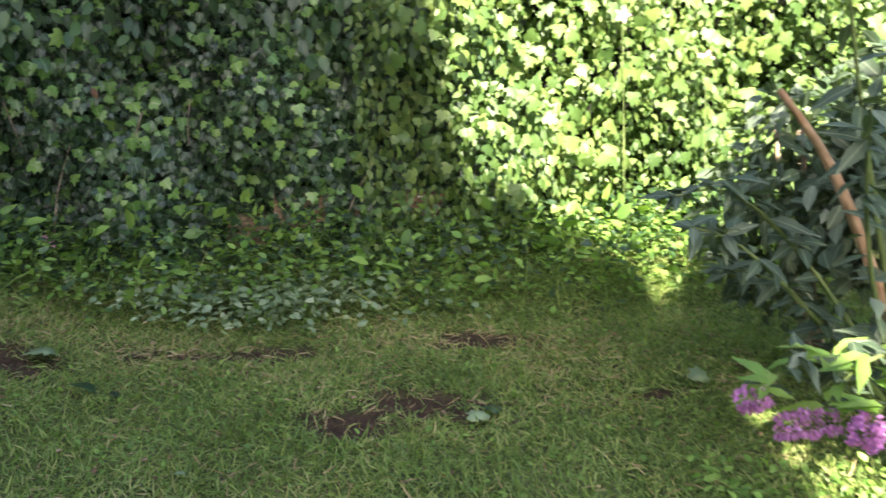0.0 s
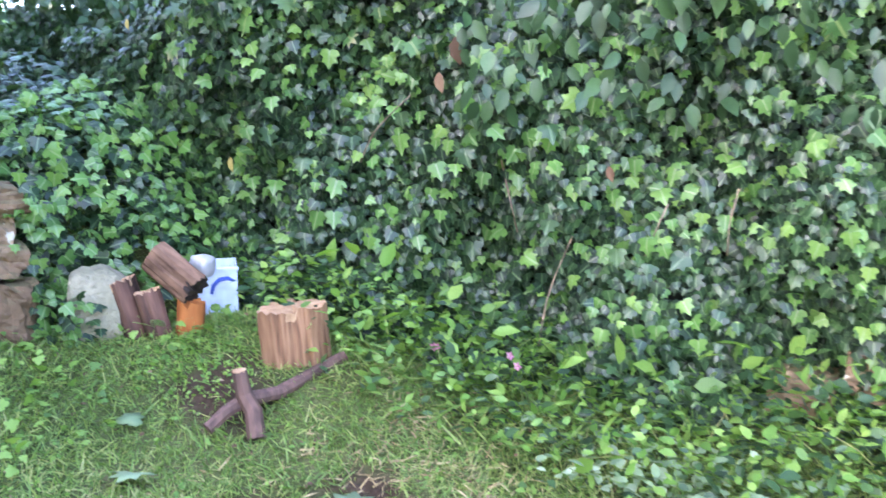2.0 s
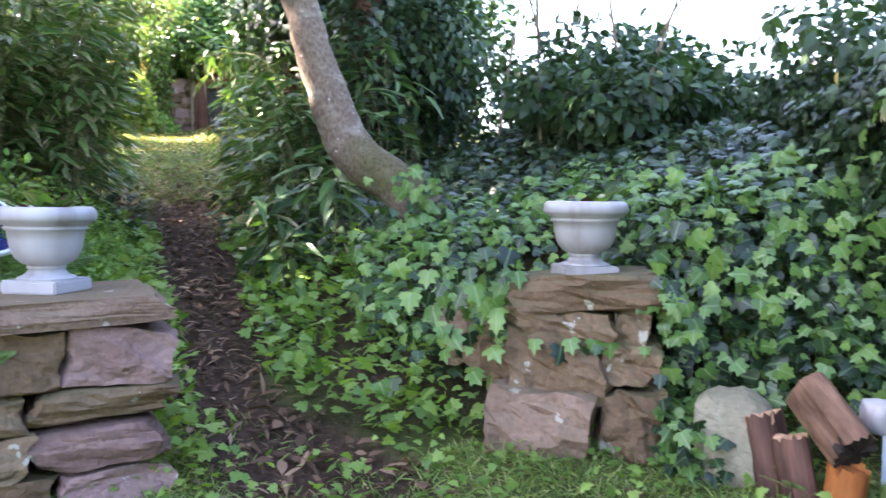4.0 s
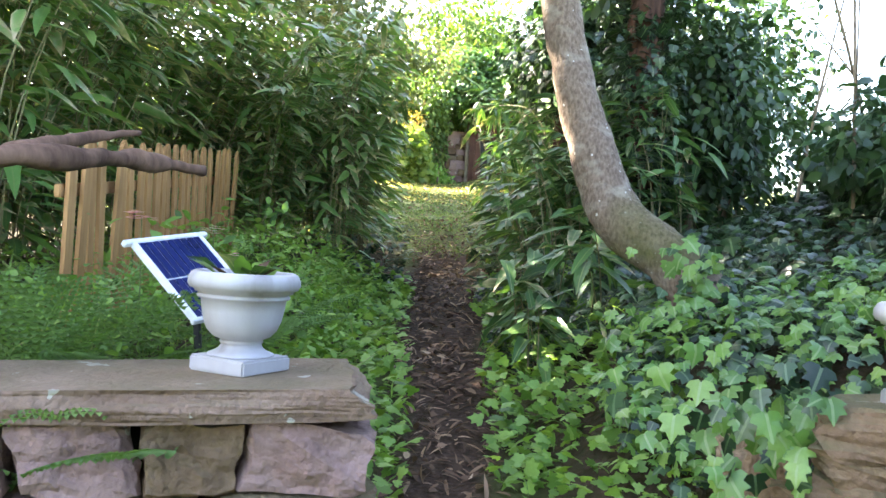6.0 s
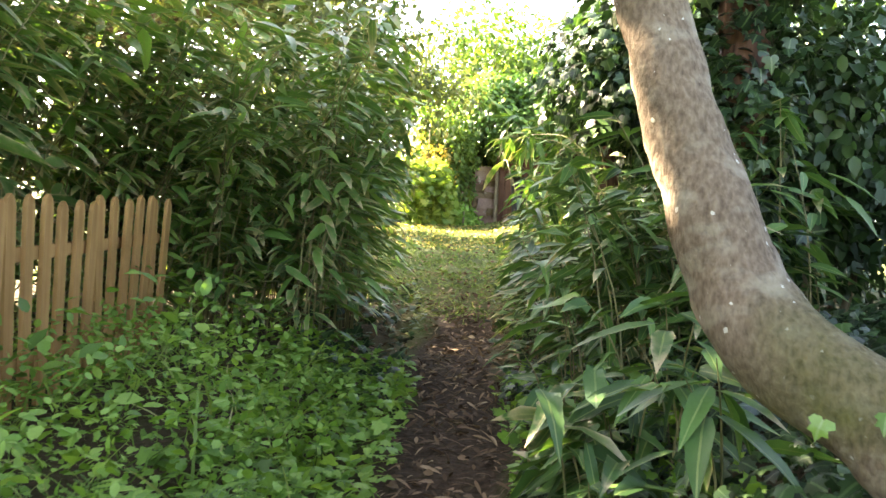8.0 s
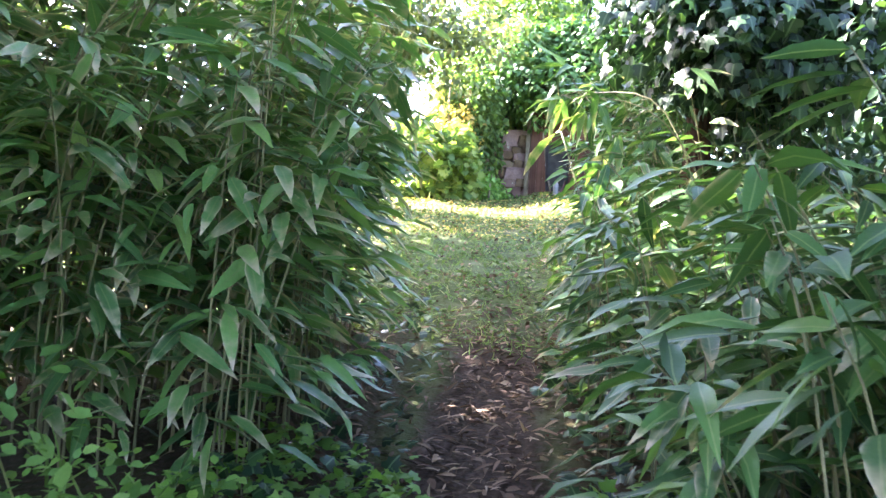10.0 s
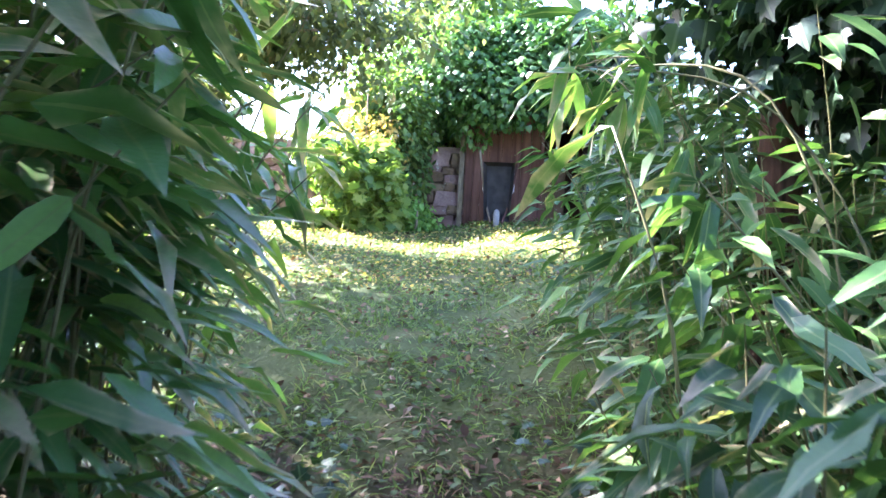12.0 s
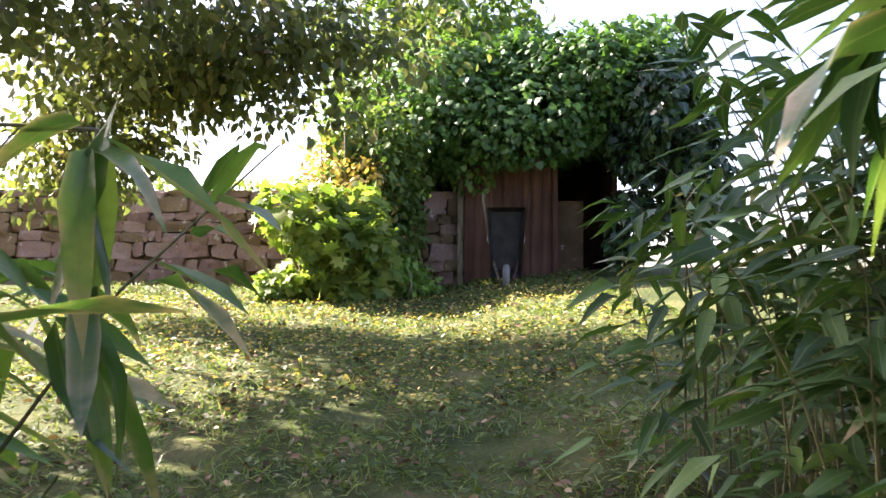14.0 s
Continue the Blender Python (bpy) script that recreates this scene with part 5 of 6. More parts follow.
box(bm, 2.3, 2.9, 0.07, pose(-0.9, 0.2, 2.36, 0, 4, 0))
part("roof", bm, M_SHEDWOOD, shed)
for k in range(4):
    bm = bmesh.new()
    box(bm, 0.03, 0.115, 1.95, pose(0.02, -0.28 + 0.12 * k - 0.1, 1.0), 0.003)
    part("door_board", bm, M_DOORWOOD, shed)
for k in range(4):
    bm = bmesh.new()
    box(bm, 0.03, 0.14, 2.1, pose(0.0, 0.20 + 0.145 * k - 0.02, 1.08), 0.003)
    part("front_board", bm, M_DOORWOOD, shed)
for yy in (-0.49, 0.07, 0.70):
    bm = bmesh.new()
    box(bm, 0.07, 0.07, 2.15, pose(0.03, yy, 1.08), 0.004)
    # left post pale: the shed's sunlit edge is put into its colour
    part("door_post", bm, M_DOORWOOD if yy != -0.49 else M_STEM, shed)
bm = bmesh.new()
box(bm, 0.06, 1.3, 0.09, pose(0.02, 0.12, 2.1), 0.004)
part("lintel", bm, M_DOORWOOD, shed)
# ivy cap on the shed
cap = empty("shed_ivy", pose(-20.9, -3.0, 4.6), "huge glossy ivy crown growing over the shed roof", "ivy")
# leaf colours carry the sun: brighter at left, plain dark ivy at right
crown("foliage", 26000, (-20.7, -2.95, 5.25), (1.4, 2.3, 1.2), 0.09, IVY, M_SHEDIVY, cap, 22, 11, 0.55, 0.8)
crown("young_foliage", 5600, (-20.5, -4.3, 5.0), (1.0, 1.0, 1.3), 0.09, IVY, M_IVY_YOUNG, cap, 9, 12, 0.6, 0.8)

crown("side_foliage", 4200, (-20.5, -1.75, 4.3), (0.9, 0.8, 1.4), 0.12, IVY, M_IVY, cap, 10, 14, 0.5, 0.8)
# wheelbarrow stood on its nose
wb = empty("wheelbarrow", pose(-19.95, -3.42, 2.72, 0, 0, 105), "old wheelbarrow stood on end against the shed", "wheelbarrow")
bm = bmesh.new()
pts0 = [(-0.14, 0, 0.28), (0.14, 0, 0.28), (0.18, 0, 0.98), (-0.18, 0, 0.98)]
pts1 = [(-0.18, -0.16, 0.18), (0.18, -0.16, 0.18), (0.23, -0.12, 1.02), (-0.23, -0.12, 1.02)]
q0 = [bm.verts.new(p) for p in pts0]
q1 = [bm.verts.new(p) for p in pts1]
bm.faces.new(q0[::-1])
for i in range(4):
    j = (i + 1) % 4
    bm.faces.new((q0[i], q0[j], q1[j], q1[i]))
bmesh.ops.solidify(bm, geom=bm.faces[:], thickness=0.006)
part("tray", bm, M_TRAY, wb)
for sx in (-1, 1):
    bm = bmesh.new()
    tube(bm, [(sx * 0.08, -0.24, 0.15), (sx * 0.16, 0.03, 0.4), (sx * 0.26, 0.04, 1.0), (sx * 0.29, 0.05, 1.2)], [0.017] * 4, 8)
    # left handle coloured pale to stand for the barrow's sunlit side
    part("handle", bm, M_STEM if sx < 0 else M_SHEDWOOD, wb)
    bm = bmesh.new()
    tube(bm, [(sx * 0.20, 0.03, 0.6), (sx * 0.22, 0.22, 0.65), (sx * 0.22, 0.24, 0.9)], [0.014] * 3, 8)
    part("leg", bm, M_GALV, wb)
wheel = part("wheel", (lambda b: (bmesh.ops.create_cone(b, cap_ends=True, segments=20, radius1=0.10, radius2=0.10, depth=0.04, matrix=pose(0, -0.26, 0.17, 0, 90, 0)), b)[1])(bmesh.new()), M_GALV, wb)
bm = bmesh.new()
N1, N2 = 24, 8
vv = [[bm.verts.new(((0.042 * math.sin(2 * math.pi * j / N2)), -0.26 + (0.135 + 0.035 * math.cos(2 * math.pi * j / N2)) * math.cos(2 * math.pi * i / N1), 0.17 + (0.135 + 0.035 * math.cos(2 * math.pi * j / N2)) * math.sin(2 * math.pi * i / N1))) for j in range(N2)] for i in range(N1)]
for i in range(N1):
    for j in range(N2):
        bm.faces.new((vv[i][j], vv[(i + 1) % N1][j], vv[(i + 1) % N1][(j + 1) % N2], vv[i][(j + 1) % N2]))
smooth(part("tyre", bm, M_TYRE, wheel))

# climbing bush by the shed
shrub("climber_bush", (-18.6, -5.15, 3.15), (0.9, 1.0, 0.72), 3400, 0.13, MAPLE, M_CLIMBER, "sunlit broad-leaved climber spilling over the wall", 91, 12, 4, "bush")
shrub("low_bush", (-19.1, -4.35, 2.85), (0.6, 0.6, 0.25), 1300, 0.10, OVAL, M_WEED, "low leafy plants in front of the shed", 92, 9, 2, "bush")
shrub("vine_tangle", (-19.6, -5.0, 4.15), (0.8, 0.9, 1.5), 5200, 0.10, OVAL, M_HEDGE, "tangle of yellowing vine hanging over the wall", 93, 10, 5, "vine")
shrub("withered_vine", (-19.3, -5.2, 4.2), (0.7, 0.7, 0.9), 1500, 0.09, OVAL, M_YELLOWLEAF, "withered yellow vine leaves hanging by the shed", 94, 10, 6, "vine")

# trees round the clearing
def big_tree(base, c, r, n, size, mat, label, seed, rad=0.16, shape=OVAL, lumps=18):
    ob = empty("tree", pose(base[0], base[1], float(gz(base[0], base[1]))), label, "tree")
    z0 = float(gz(base[0], base[1])) - 0.1
    limb_mesh("trunk", [(base[0], base[1], z0), (base[0] + 0.1, base[1], (z0 + c[2]) / 2), (c[0], c[1], c[2])], [rad, rad * 0.8, rad * 0.4], 14, 12, M_TRUNK, ob, 0.02)
    rr = np.random.default_rng(seed)
    for k in range(10):
        d = unit(rr.standard_normal((1, 3)))[0] * np.array(r) * 0.8
        st = Vector((base[0] + 0.1, base[1], (z0 + c[2]) / 2 + rr.uniform(-0.4, 1.0)))
        limb_mesh("branch", [st, st * 0.5 + Vector(c) * 0.5 + Vector(d) * 0.4, Vector(c) + Vector(d)], [rad * 0.35, rad * 0.2, 0.01], 8, 6, M_TRUNK, ob, 0.006)
    crown("crown", n, c, r, size, shape, mat, ob, lumps, seed)
    return ob


bt = big_tree((-13.2, -8.6), (-13.3, -6.9, 6.9), (4.2, 3.2, 1.7), 10000, 0.22, M_TREE, "spreading tree with bronze-green leaves over the clearing", 71, 0.22, OVAL, 26)
limb_mesh("branch", [(-13.1, -8.4, 5.0), (-13.8, -6.6, 5.6), (-14.8, -4.6, 5.5)], [0.08, 0.05, 0.015], 10, 7, M_TRUNK, bt, 0.006)
crown("crown", 4600, (-14.2, -4.9, 4.95), (2.9, 2.1, 0.95), 0.11, OVAL, M_TREE, bt, 20, 75, 0.2)
# loose drooping sprays reaching over the clearing
limb_mesh("branch", [(-13.3, -8.2, 5.2), (-15.0, -6.4, 5.7), (-16.6, -4.4, 5.2), (-17.3, -3.4, 4.7)], [0.07, 0.045, 0.02, 0.008], 12, 7, M_TRUNK, bt, 0.006)
limb_mesh("branch", [(-13.3, -8.2, 5.0), (-15.4, -6.9, 5.2), (-16.9, -5.6, 4.6)], [0.06, 0.03, 0.008], 12, 7, M_TRUNK, bt, 0.006)
crown("crown", 5200, (-16.4, -4.9, 4.75), (1.1, 2.7, 0.85), 0.10, OVAL, M_TREE, bt, 24, 76, 0.1)
crown("crown", 2600, (-16.3, -6.6, 4.15), (0.9, 1.3, 0.75), 0.10, OVAL, M_TREE, bt, 18, 77, 0.1)
big_tree((-22.5, -5.6), (-22.3, -5.4, 6.2), (2.2, 2.4, 2.2), 7000, 0.15, M_HEDGE, "sunlit green tree behind the boundary wall", 72)
# tree added to block the sun from path and bank, crown set along its rays
big_tree((-8.4, -6.6), (-8.9, -5.5, 7.6), (3.3, 2.3, 1.9), 8000, 0.20, M_TREE, "leafy tree behind the bamboo, added to shade the path and bank", 73, 0.18, OVAL, 20)
# out-of-view tree added as a sun blocker; crown height leaves sun patches below
big_tree((1.3, -4.6), (0.85, -4.2, 6.3), (1.15, 0.9, 0.75), 8000, 0.14, M_DARK, "unseen leafy tree, added to shade the lawn's edge", 74, 0.16, OVAL, 20)
# leaves along the top of the boundary wall
n = 1500
ta = rng.uniform(0.3, wlen, n)
P = np.stack([WA.x + wd.x * ta, WA.y + wd.y * ta, np.full(n, 2.5 + z + 0.08)], 1) + rng.standard_normal((n, 3)) * np.array([0.12, 0.12, 0.07]) + np.array([0, 0, 1.0]) * (0.12 * np.sin(ta * 3)[:, None] ** 2)
leaves("wall_top_plants", OVAL, P, leaf_frames(jitter(n, 1), np.array([0, 0, 1.0]) + jitter(n, 0.5)), 0.08, M_CLIMBER, None, "dry creeper along the top of the boundary wall", "creeper")

# ---- buddleia at the lawn's edge ----
bud = empty("buddleia", pose(1.55, 2.45, 0.0), "buddleia bush with grey-green leaves and purple flower spikes", "buddleia")
inv = bud.matrix_world.inverted()


def arch(parent, pts, rad, mat=M_GREENSTEM, name="stem", n=10):
    return limb_mesh(name, pts, rad, n, 6, mat, parent, 0.002)


def stem_leaves(pts, n, size, out=0.6, hang=0.4, lo=0.2):
    pa = np.array(pts, float)
    t = rng.uniform(lo, 1, n) * (len(pa) - 1)
    P = np.stack([np.interp(t, np.arange(len(pa)), pa[:, j]) for j in range(3)], 1)
    an = rng.uniform(0, 6.28, n)
    T = np.stack([np.cos(an) * out, np.sin(an) * out, rng.uniform(-hang, 0.35, n)], 1)
    return P, leaf_frames(T, np.tile([0.1, -0.3, 1.0], (n, 1)) + jitter(n, 0.3)), size * rng.uniform(0.6, 1.25, n)


SPIKES = [((0.80, 2.20, 0.40), (0.87, 2.16, 0.44)), ((0.88, 2.13, 0.355), (1.02, 2.06, 0.405)), ((1.02, 1.95, 0.38), (1.06, 1.98, 0.45)), ((1.10, 4.1, 1.62), (1.10, 4.12, 1.72)), ((1.45, 3.9, 1.45), (1.46, 3.92, 1.55))]
arches = [[(1.5, 2.4, 0.05), (1.35, 2.3, 0.5), (1.1, 2.15, 0.55), (0.98, 2.08, 0.42)], [(1.5, 2.4, 0.05), (1.2, 2.3, 0.45), (0.98, 2.2, 0.55), (0.85, 2.17, 0.44)], [(1.5, 2.4, 0.0), (1.45, 2.2, 0.6), (1.2, 2.0, 0.6), (1.05, 1.97, 0.44)],
          [(1.5, 2.5, 0.0), (1.3, 2.5, 0.8), (1.1, 2.4, 1.5), (1.05, 2.35, 1.9)], [(1.55, 2.5, 0.0), (1.5, 2.6, 1.0), (1.3, 2.6, 1.7), (1.2, 2.6, 2.1)], [(1.6, 2.6, 0.0), (1.2, 2.7, 0.5), (0.95, 2.7, 0.75), (0.78, 2.65, 0.8)],
          [(1.6, 2.6, 0.0), (1.3, 2.9, 0.6), (1.0, 2.95, 0.9), (0.8, 2.9, 0.85)], [(1.6, 2.6, 0.0), (1.6, 2.9, 1.2), (1.4, 3.0, 1.8), (1.3, 3.0, 2.0)], [(1.6, 2.5, 0.0), (1.3, 2.4, 0.4), (1.15, 2.3, 0.9), (1.1, 2.2, 1.2)], [(1.6, 2.6, 0.0), (1.4, 3.0, 0.4), (1.2, 3.2, 0.5), (1.05, 3.2, 0.5)]]
PP, RRr, SSz = [], [], []
for pts in arches:
    arch(bud, pts, [0.012, 0.009, 0.006, 0.003])
    P, R, s = stem_leaves(pts, 46, 0.12)
    PP.append(P), RRr.append(R), SSz.append(s)
P, R, s = np.concatenate(PP), np.concatenate(RRr), np.concatenate(SSz)
leaves("foliage", shape_strip([(0, 0), (0.2, 0.13), (0.5, 0.17), (1, 0)], 0.25, 0.25), P[120:], R[120:], s[120:], M_BUDDLEIA, bud)
# half the near leaves are coloured brighter, M_WEED, to look sunlit
single_leaves("leaf", shape_strip([(0, 0), (0.2, 0.13), (0.5, 0.17), (1, 0)], 0.25, 0.25), P[:120], R[:120], s[:120], [M_BUDDLEIA, M_WEED], bud)
for a, c in SPIKES[:3]:
    a, c = np.array(a), np.array(c)
    n = 300
    t = rng.random(n)
    ax = unit((c - a)[None])[0]
    rd = 0.030 * (0.35 + 0.65 * np.sin(math.pi * (0.15 + 0.7 * t)))
    d = rng.standard_normal((n, 3))
    d = unit(d - (d @ ax)[:, None] * ax)
    leaves("flower_spike", OVAL, a + (c - a) * t[:, None] + d * (rd * rng.uniform(0.6, 1.1, n))[:, None], leaf_frames(d + jitter(n, 0.3), jitter(n, 1)), 0.019, M_PURPLE, bud, "drooping purple flower spike", kind="part")
# dry broken stem in the buddleia
arch(bud, [(1.55, 2.5, 0.05), (1.35, 2.55, 0.6), (1.2, 2.6, 1.0), (1.02, 2.6, 1.22)], [0.02, 0.018, 0.016, 0.010], M_CUT, "dead_stem")

# weeds and bush under and behind the buddleia
shrub("lawn_edge_shrub", (1.75, 3.6, 0.7), (0.75, 0.9, 0.8), 3200, 0.085, OVAL, M_BUDDLEIA, "dull grey-green shrub at the lawn's corner", 101, 12, 5)
shrub("lawn_edge_shrub", (2.3, 2.4, 1.0), (0.8, 0.9, 1.1), 2600, 0.10, OVAL, M_DARK, "dark leafy shrub behind the buddleia", 102, 12, 4)

# ---- fallen leaves and flowers ----


def fallen(name, x, y, size, shape, mat, label, yaw=0.0, tilt=12.0, lift=0.03):
    vs, fs, uv = shape
    v2 = vs.copy()
    v2[:, 2] += 0.10 * np.abs(v2[:, 0]) + 0.05 * np.sin(5 * v2[:, 1])
    ob = new(name, mesh_of(name, (v2, fs, uv), np.zeros((1, 3)), np.eye(3)[None], size, mat))
    ob.matrix_world = pose(x, y, float(gz(x, y)) + lift, tilt, tilt * 0.4, yaw)
    md = ob.modifiers.new("thick", "SOLIDIFY")
    md.thickness = 0.002
    return tagged(ob, label, "leaf", "fallen leaves on the grass")


fallen("fallen_leaf", -2.02, 3.44, 0.15, MAPLE, M_PALE, "large pale green lobed leaf lying on the lawn", 40)
fallen("fallen_leaf", -1.74, 3.62, 0.14, MAPLE, M_PALE, "pale green lobed leaf lying on bare soil", 120)
fallen("fallen_leaf", -2.66, 3.10, 0.12, MAPLE, M_PALE, "pale green lobed leaf lying on the lawn", 200)
fallen("fallen_leaf", -1.93, 2.94, 0.15, MAPLE, M_PALE, "large pale green lobed leaf lying on the lawn", 160)
fallen("fallen_leaf", -1.40, 3.20, 0.13, OVAL, M_DARK, "dark green curled leaf lying on the lawn", 75, 25, 0.03)
fallen("fallen_leaf", -1.31, 3.23, 0.12, OVAL, M_DARK, "dark green curled leaf lying on the lawn", 110, -20, 0.03)
fallen("fallen_leaf", 0.12, 3.02, 0.09, IVY, M_PALE, "bluish green leaf lying on bare soil", 20)
fallen("fallen_leaf", 0.20, 3.1, 0.08, IVY, M_IVY, "dark ivy leaf lying on bare soil", 70)
fallen("fallen_leaf", 1.05, 3.35, 0.09, IVY, M_PALE, "pale leaf lying on the lawn", 0, 35)
fallen("fallen_leaf", -0.86, 2.55, 0.05, OVAL, M_PALE, "small whitish leaf lying on the lawn", 80)
for x_, y_, s_, yw in ((-3.55, 3.2, 0.13, 80), (-3.98, 2.22, 0.10, 20), (-3.6, 2.5, 0.09, 100), (-3.3, 2.9, 0.07, 200), (-4.3, 2.0, 0.09, 300), (-4.5, 1.9, 0.08, 40), (-3.2, 2.3, 0.08, 140), (-2.9, 2.6, 0.06, 10), (-4.1, 1.85, 0.07, 260), (-3.8, 2.75, 0.06, 190)):
    fallen("dead_leaf", x_, y_, s_, OVAL, M_LITTER, "curled tan dead leaf on the grass by the pillars", yw, 10, 0.025)
fallen("ivy_leaf", -3.0, 3.25, 0.10, IVY, M_PALE, "pale ivy leaf lying on the grass by the logs", 30, 15, 0.04)


def bloom(x, y, z, mat, label, name="campion", r=0.022, petals=5, stem=True, heads=1):
    ob = empty(name, pose(x, y, float(gz(x, y))), label, "flower")
    if stem:
        arch(ob, [(x + 0.05, y + 0.06, float(gz(x, y)) - 0.02), (x + 0.03, y + 0.04, z * 0.6 + 0.4 * float(gz(x, y))), (x, y, z)], [0.004, 0.003, 0.002], M_GREENSTEM, "stem", 6)
    for hd in range(heads):
        an = np.arange(petals) * 2 * math.pi / petals
        o = np.array([x, y, z]) + (0 if heads == 1 else rng.uniform(-1, 1, 3) * np.array([0.05, 0.05, 0.018]))
        T = np.stack([np.cos(an), np.full(petals, -0.3), np.sin(an)], 1) if heads == 1 else np.stack([np.cos(an), np.sin(an), np.full(petals, 0.3)], 1)
        N = np.tile([0.1, -1.0, 0.3] if heads == 1 else [0, 0, 1.0], (petals, 1))
        leaves("petals", OVAL, np.tile(o, (petals, 1)), leaf_frames(T, N), r, mat, ob, kind="part")
    return ob


for x_, y_, z_ in ((-2.07, 4.38, 0.46), (-2.02, 4.36, 0.43), (-2.42, 4.32, 0.45), (-2.38, 4.30, 0.46)):
    bloom(x_, y_, z_, M_PINK, "pink campion flower among the weeds by the wall")
for x_, y_, z_, m_ in ((-4.35, 0.60, 1.36, M_PINK), (-4.70, 0.30, 1.46, M_PALEPINK), (-4.05, 0.45, 1.50, M_PINK)):
    bloom(x_, y_, z_, m_, "flat pink flower head standing in the bed", "stonecrop", 0.022, 5, True, 16)
bloom(1.05, 5.0, 1.5, M_PINK, "pink flower high in the sunlit bramble", "balsam", 0.05)
bloom(1.5, 4.9, 1.25, M_PINK, "pink flower high in the sunlit bramble", "balsam", 0.05)
# yellow and brown leaves caught in the ivy
for x_, z_, m_, sz in ((-3.62, 1.22, M_YELLOWLEAF, 0.08), (-2.55, 1.75, M_LITTER, 0.13), (-2.62, 1.6, M_LITTER, 0.10), (-4.2, 1.9, M_YELLOWLEAF, 0.06), (-3.9, 1.95, M_YELLOWLEAF, 0.06), (-1.9, 1.2, M_LITTER, 0.07)):
    y_ = float(np.interp(-x_, -WT[:, 0], WT[:, 1])) - 0.30
    ob = new("caught_leaf", mesh_of("caught_leaf", OVAL, np.array([[0, 0, 0.0]]), leaf_frames(np.array([[0.3, -0.2, -1.0]]), np.array([[0, -1.0, 0.2]])), sz, m_))
    ob.location = (x_, y_, z_)
    tagged(ob, "withered yellow-brown leaf caught in the ivy", "leaf")
# dry stems hanging in the ivy and weeds
for x_, z0, z1, dx in ((-1.45, 0.85, 1.12, 0.03), (-1.85, 0.45, 1.05, 0.18), (-2.3, 0.9, 1.6, -0.2), (-3.0, 1.2, 1.5, 0.3), (-0.6, 0.3, 0.7, 0.2), (-2.2, 0.4, 0.9, 0.15)):
    y_ = float(np.interp(-x_, -WT[:, 0], WT[:, 1])) - 0.26
    ob = empty("dry_stem", pose(x_, y_, z0), "thin dry stem hanging in the ivy", "stem")
    arch(ob, [(x_, y_, z0), (x_ + dx * 0.4, y_ - 0.03, (z0 + z1) / 2), (x_ + dx, y_ + 0.02, z1)], [0.004, 0.004, 0.003], M_STEM)

# bare stones showing at the foot of the ivy wall
for k, (x_, z_, sx, sz) in enumerate(((-0.85, 0.42, 0.34, 0.22), (-0.45, 0.34, 0.26, 0.18), (-0.15, 0.42, 0.30, 0.14), (-1.2, 0.3, 0.25, 0.18))):
    y_ = float(np.interp(-x_, -WT[:, 0], WT[:, 1])) - 0.02
    bm = bmesh.new()
    rock(bm, (sx, 0.3, sz), pose(x_, y_, z_, 0, 4, 6), 120 + k, 0.07, 5, 0.95)
    tagged(part("wall_stone", bm, M_STONE_BROWN), "brown stone showing at the foot of the ivy wall", "stone")

# ---- ferns by the solar panel ----


def fern(x, y, n, size, label):
    ob = empty("fern", pose(x, y, float(gz(x, y))), label, "fern")
    an = np.arange(n) * 2 * math.pi / n + rng.uniform(0, 0.4, n)
    T = np.stack([np.cos(an), np.sin(an), rng.uniform(0.7, 1.6, n)], 1)
    P = np.tile([x, y, float(gz(x, y))], (n, 1))
    N = np.stack([-np.cos(an) * 0.6, -np.sin(an) * 0.6, np.ones(n)], 1)
    R = leaf_frames(T, N)
    for i in range(n):
        leaves("frond", FROND, P[i:i + 1], R[i:i + 1], size * rng.uniform(0.75, 1.15), M_FERN, ob, kind="part")
    return ob


fern(-3.52, 0.58, 15, 0.85, "pale green lacy fern beside the solar panel")
fern(-3.80, 0.18, 14, 0.95, "pale green lacy fern beside the solar panel")
fern(-4.0, 0.35, 12, 0.55, "pale green lacy fern behind the stone wall")
fern(-4.9, 0.35, 11, 0.55, "feathery green fern in the bed before the fence")
fern(-5.9, 2.5, 6, 0.35, "green fern on the ivy bank by the trunk")
fern(-3.5, 3.72, 7, 0.16, "small feathery weed at the foot of the logs")

# ---- ivy-clad tree at the path's end ----
it = empty("ivy_tree", pose(*xy(11.2, 1.55), 1.4), "tree smothered in dark ivy above the bamboo", "tree")
tx, ty = xy(11.2, 1.55)
limb_mesh("trunk", [(tx, ty, 1.2), (tx + 0.1, ty - 0.05, 2.6), (tx, ty, 4.6)], [0.12, 0.10, 0.06], 12, 10, M_BARK, it, 0.02)
crown("foliage", 9000, (tx, ty + 0.2, 3.85), (1.25, 1.25, 1.2), 0.10, IVY, M_IVY, it, 14, 131, 0.4, 0.9)

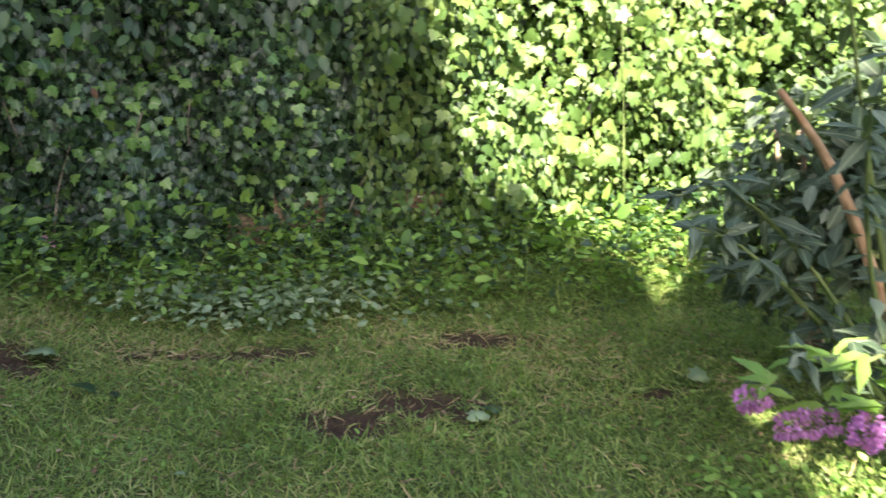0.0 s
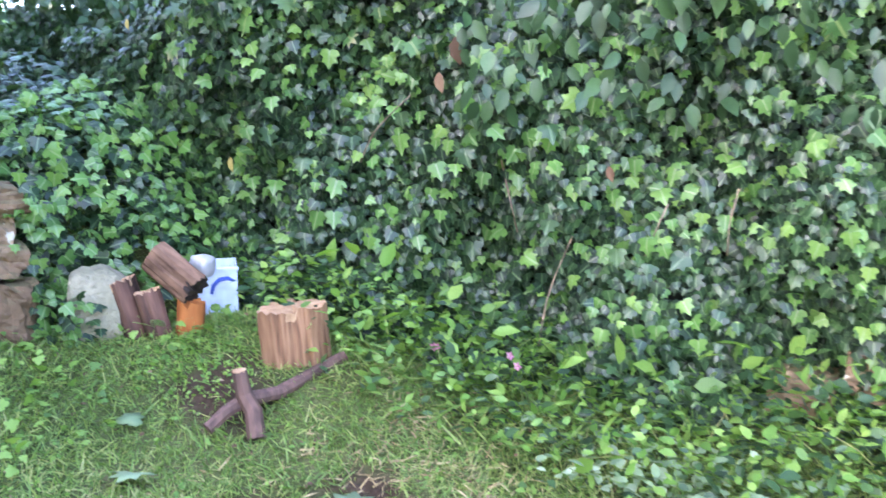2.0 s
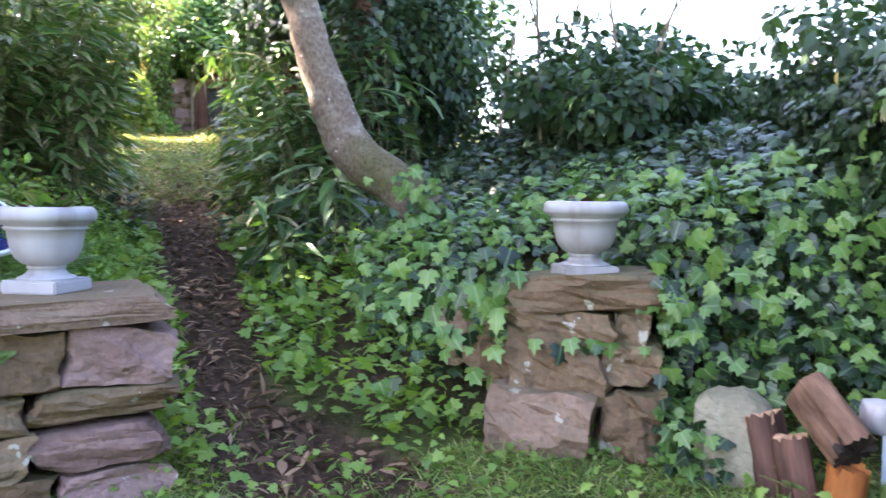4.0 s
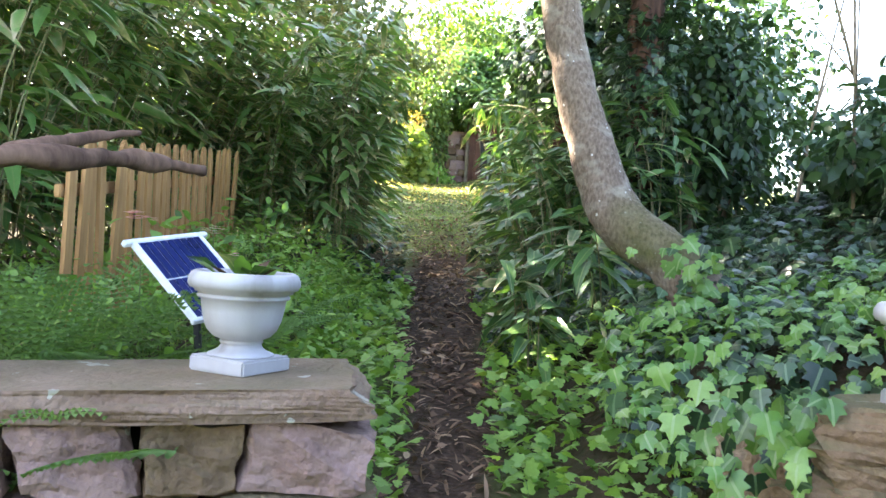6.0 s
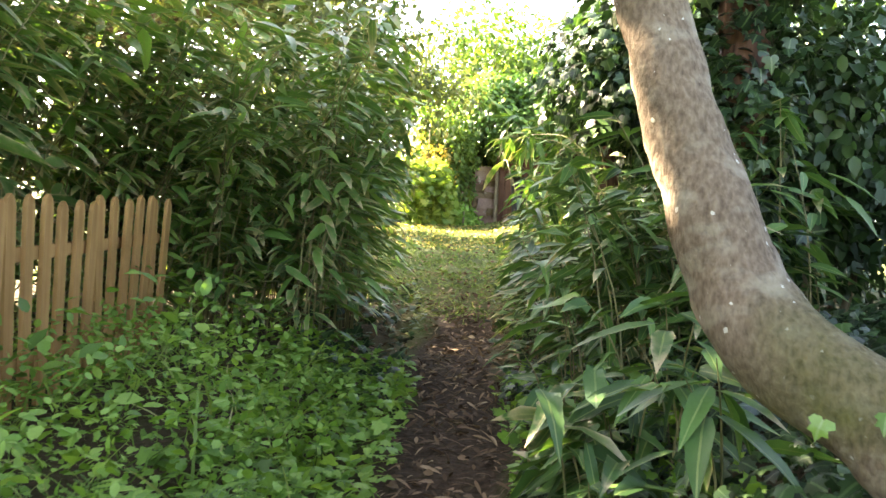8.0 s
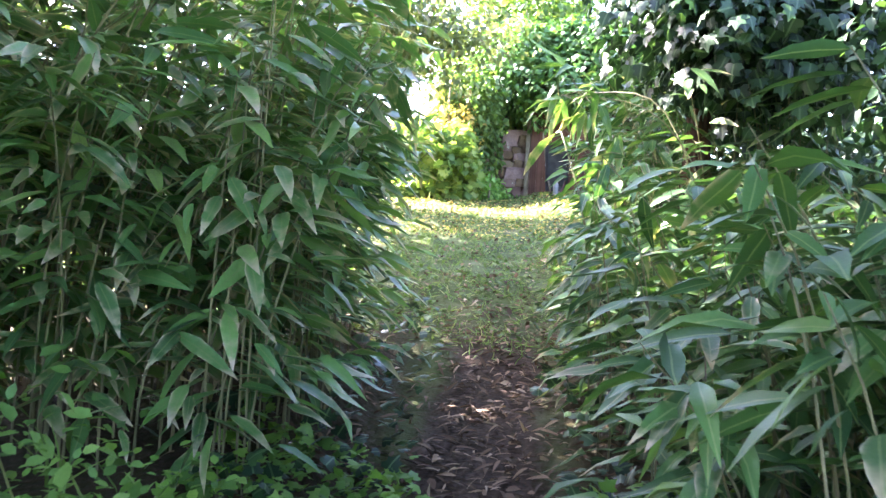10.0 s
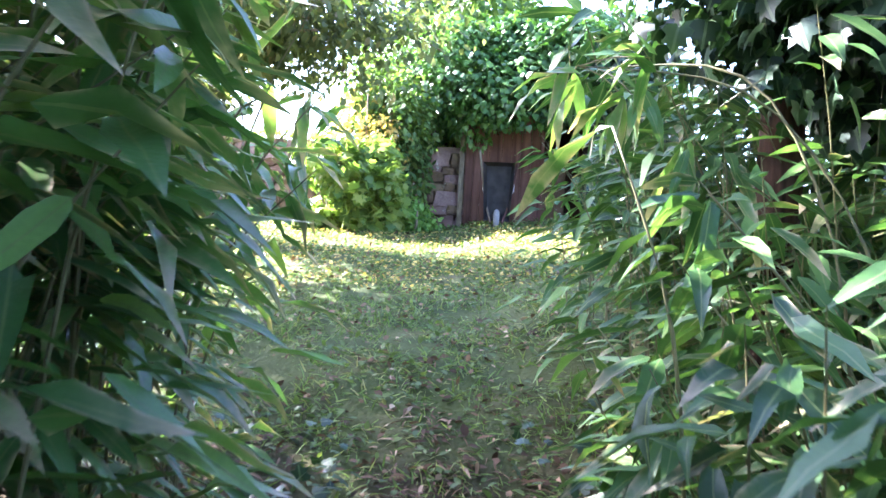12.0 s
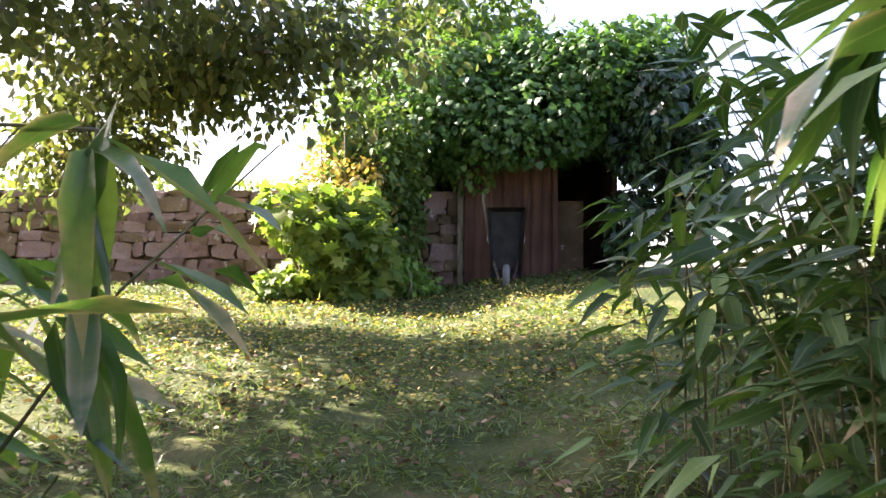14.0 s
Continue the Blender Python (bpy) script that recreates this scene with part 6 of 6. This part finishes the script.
# ---- bamboo sprays hanging over the path's end ----


def spray(nodes, stem, label, size, mat, per=6, down=0.8, shape=BROAD):
    ob = empty("bamboo_spray", pose(*stem[0]), label, "bamboo")
    arch(ob, stem, [0.007] + [0.005] * (len(stem) - 2) + [0.002], M_CANE, "cane", 14)
    PP, TT = [], []
    for nd, way in nodes:
        for k in range(per):
            t = np.array(way) + rng.standard_normal(3) * 0.55 + np.array([0, 0, -down * rng.random()])
            PP.append(np.array(nd) + 0.02 * rng.standard_normal(3)), TT.append(t)
    T = np.array(TT)
    R = leaf_frames(T, np.tile([0.0, 0.0, 1.0], (len(T), 1)) + jitter(len(T), 0.35))
    single_leaves("leaf", shape, np.array(PP), R, size * rng.uniform(0.7, 1.2, len(T)), [mat], ob)
    for nd, way in nodes:
        q = min((Vector(p) for p in stem), key=lambda p: (p - Vector(nd)).length)
        if (q - Vector(nd)).length > 0.03:
            arch(ob, [q, (q + Vector(nd)) / 2 + Vector((0, 0, 0.03)), Vector(nd)], [0.003, 0.0025, 0.002], M_CANE, "twig", 5)
    return ob


spray([((-10.76, -1.55, 2.90), (0.2, 0.5, -0.4)), ((-10.80, -1.62, 2.68), (0.1, 0.6, -0.6)), ((-10.72, -1.75, 2.70), (0.2, 0.3, -0.9))], [(-10.6, -2.1, 1.1), (-10.62, -2.0, 2.3), (-10.70, -1.8, 2.92), (-10.76, -1.55, 2.90)], "bamboo spray with drooping leaves hanging over the path", 0.24, M_BAMBOO, 8, 0.9, LANCE)
spray([((-11.3, -0.62, 3.10), (0.1, -0.6, -0.5)), ((-11.2, -0.45, 3.0), (0.2, -0.2, -0.9)), ((-11.0, -0.60, 3.22), (0.2, -0.7, -0.1))], [(-11.0, 0.35, 1.2), (-11.05, 0.3, 2.4), (-11.1, 0.0, 3.1), (-11.3, -0.6, 3.12)], "bamboo spray with long dark leaves hanging over the path", 0.26, M_SASA)
spray([((-10.3, -0.15, 2.55), (0.2, -0.4, -0.2)), ((-10.5, -0.1, 2.3), (0.2, -0.4, -0.2))], [(-10.4, 0.3, 1.2), (-10.4, 0.2, 2.2), (-10.3, -0.15, 2.6)], "bright green bamboo spray beside the path", 0.28, M_SASA, 5, 0.4)

# one long leaf reaching over the path's edge
ob = empty("bamboo_spray", pose(-10.15, -0.1, 1.3), "single long bright green leaf arching over the path's edge", "bamboo")
arch(ob, [(-10.15, -0.1, 1.1), (-10.12, -0.15, 2.2), (-10.18, -0.36, 2.72)], [0.006, 0.005, 0.003], M_CANE, "cane")
base, tip = np.array([-10.18, -0.36, 2.72]), np.array([-10.56, -0.74, 2.56])
single_leaves("leaf", shape_strip([(0, 0), (0.12, 0.026), (0.4, 0.044), (0.7, 0.032), (1, 0)], 0.35, 0.12), base[None], leaf_frames((tip - base)[None], np.array([[0.1, 0.0, 1.0]])), 0.52, [M_SASA], ob, 1)
spray([((-10.95, -0.62, 3.02), (0.0, -0.8, -0.3)), ((-10.95, -0.45, 2.95), (0.1, -0.3, -0.9)), ((-10.85, -0.35, 3.05), (0.1, -0.6, 0.0)), ((-11.0, -0.25, 2.8), (0.1, -0.3, -0.8))], [(-10.9, 0.5, 1.2), (-10.92, 0.4, 2.4), (-10.95, 0.0, 3.0), (-10.95, -0.6, 3.05)], "bamboo spray with broad dark leaves overhanging the path", 0.25, M_BAMBOO, 7, 0.7, LANCE)
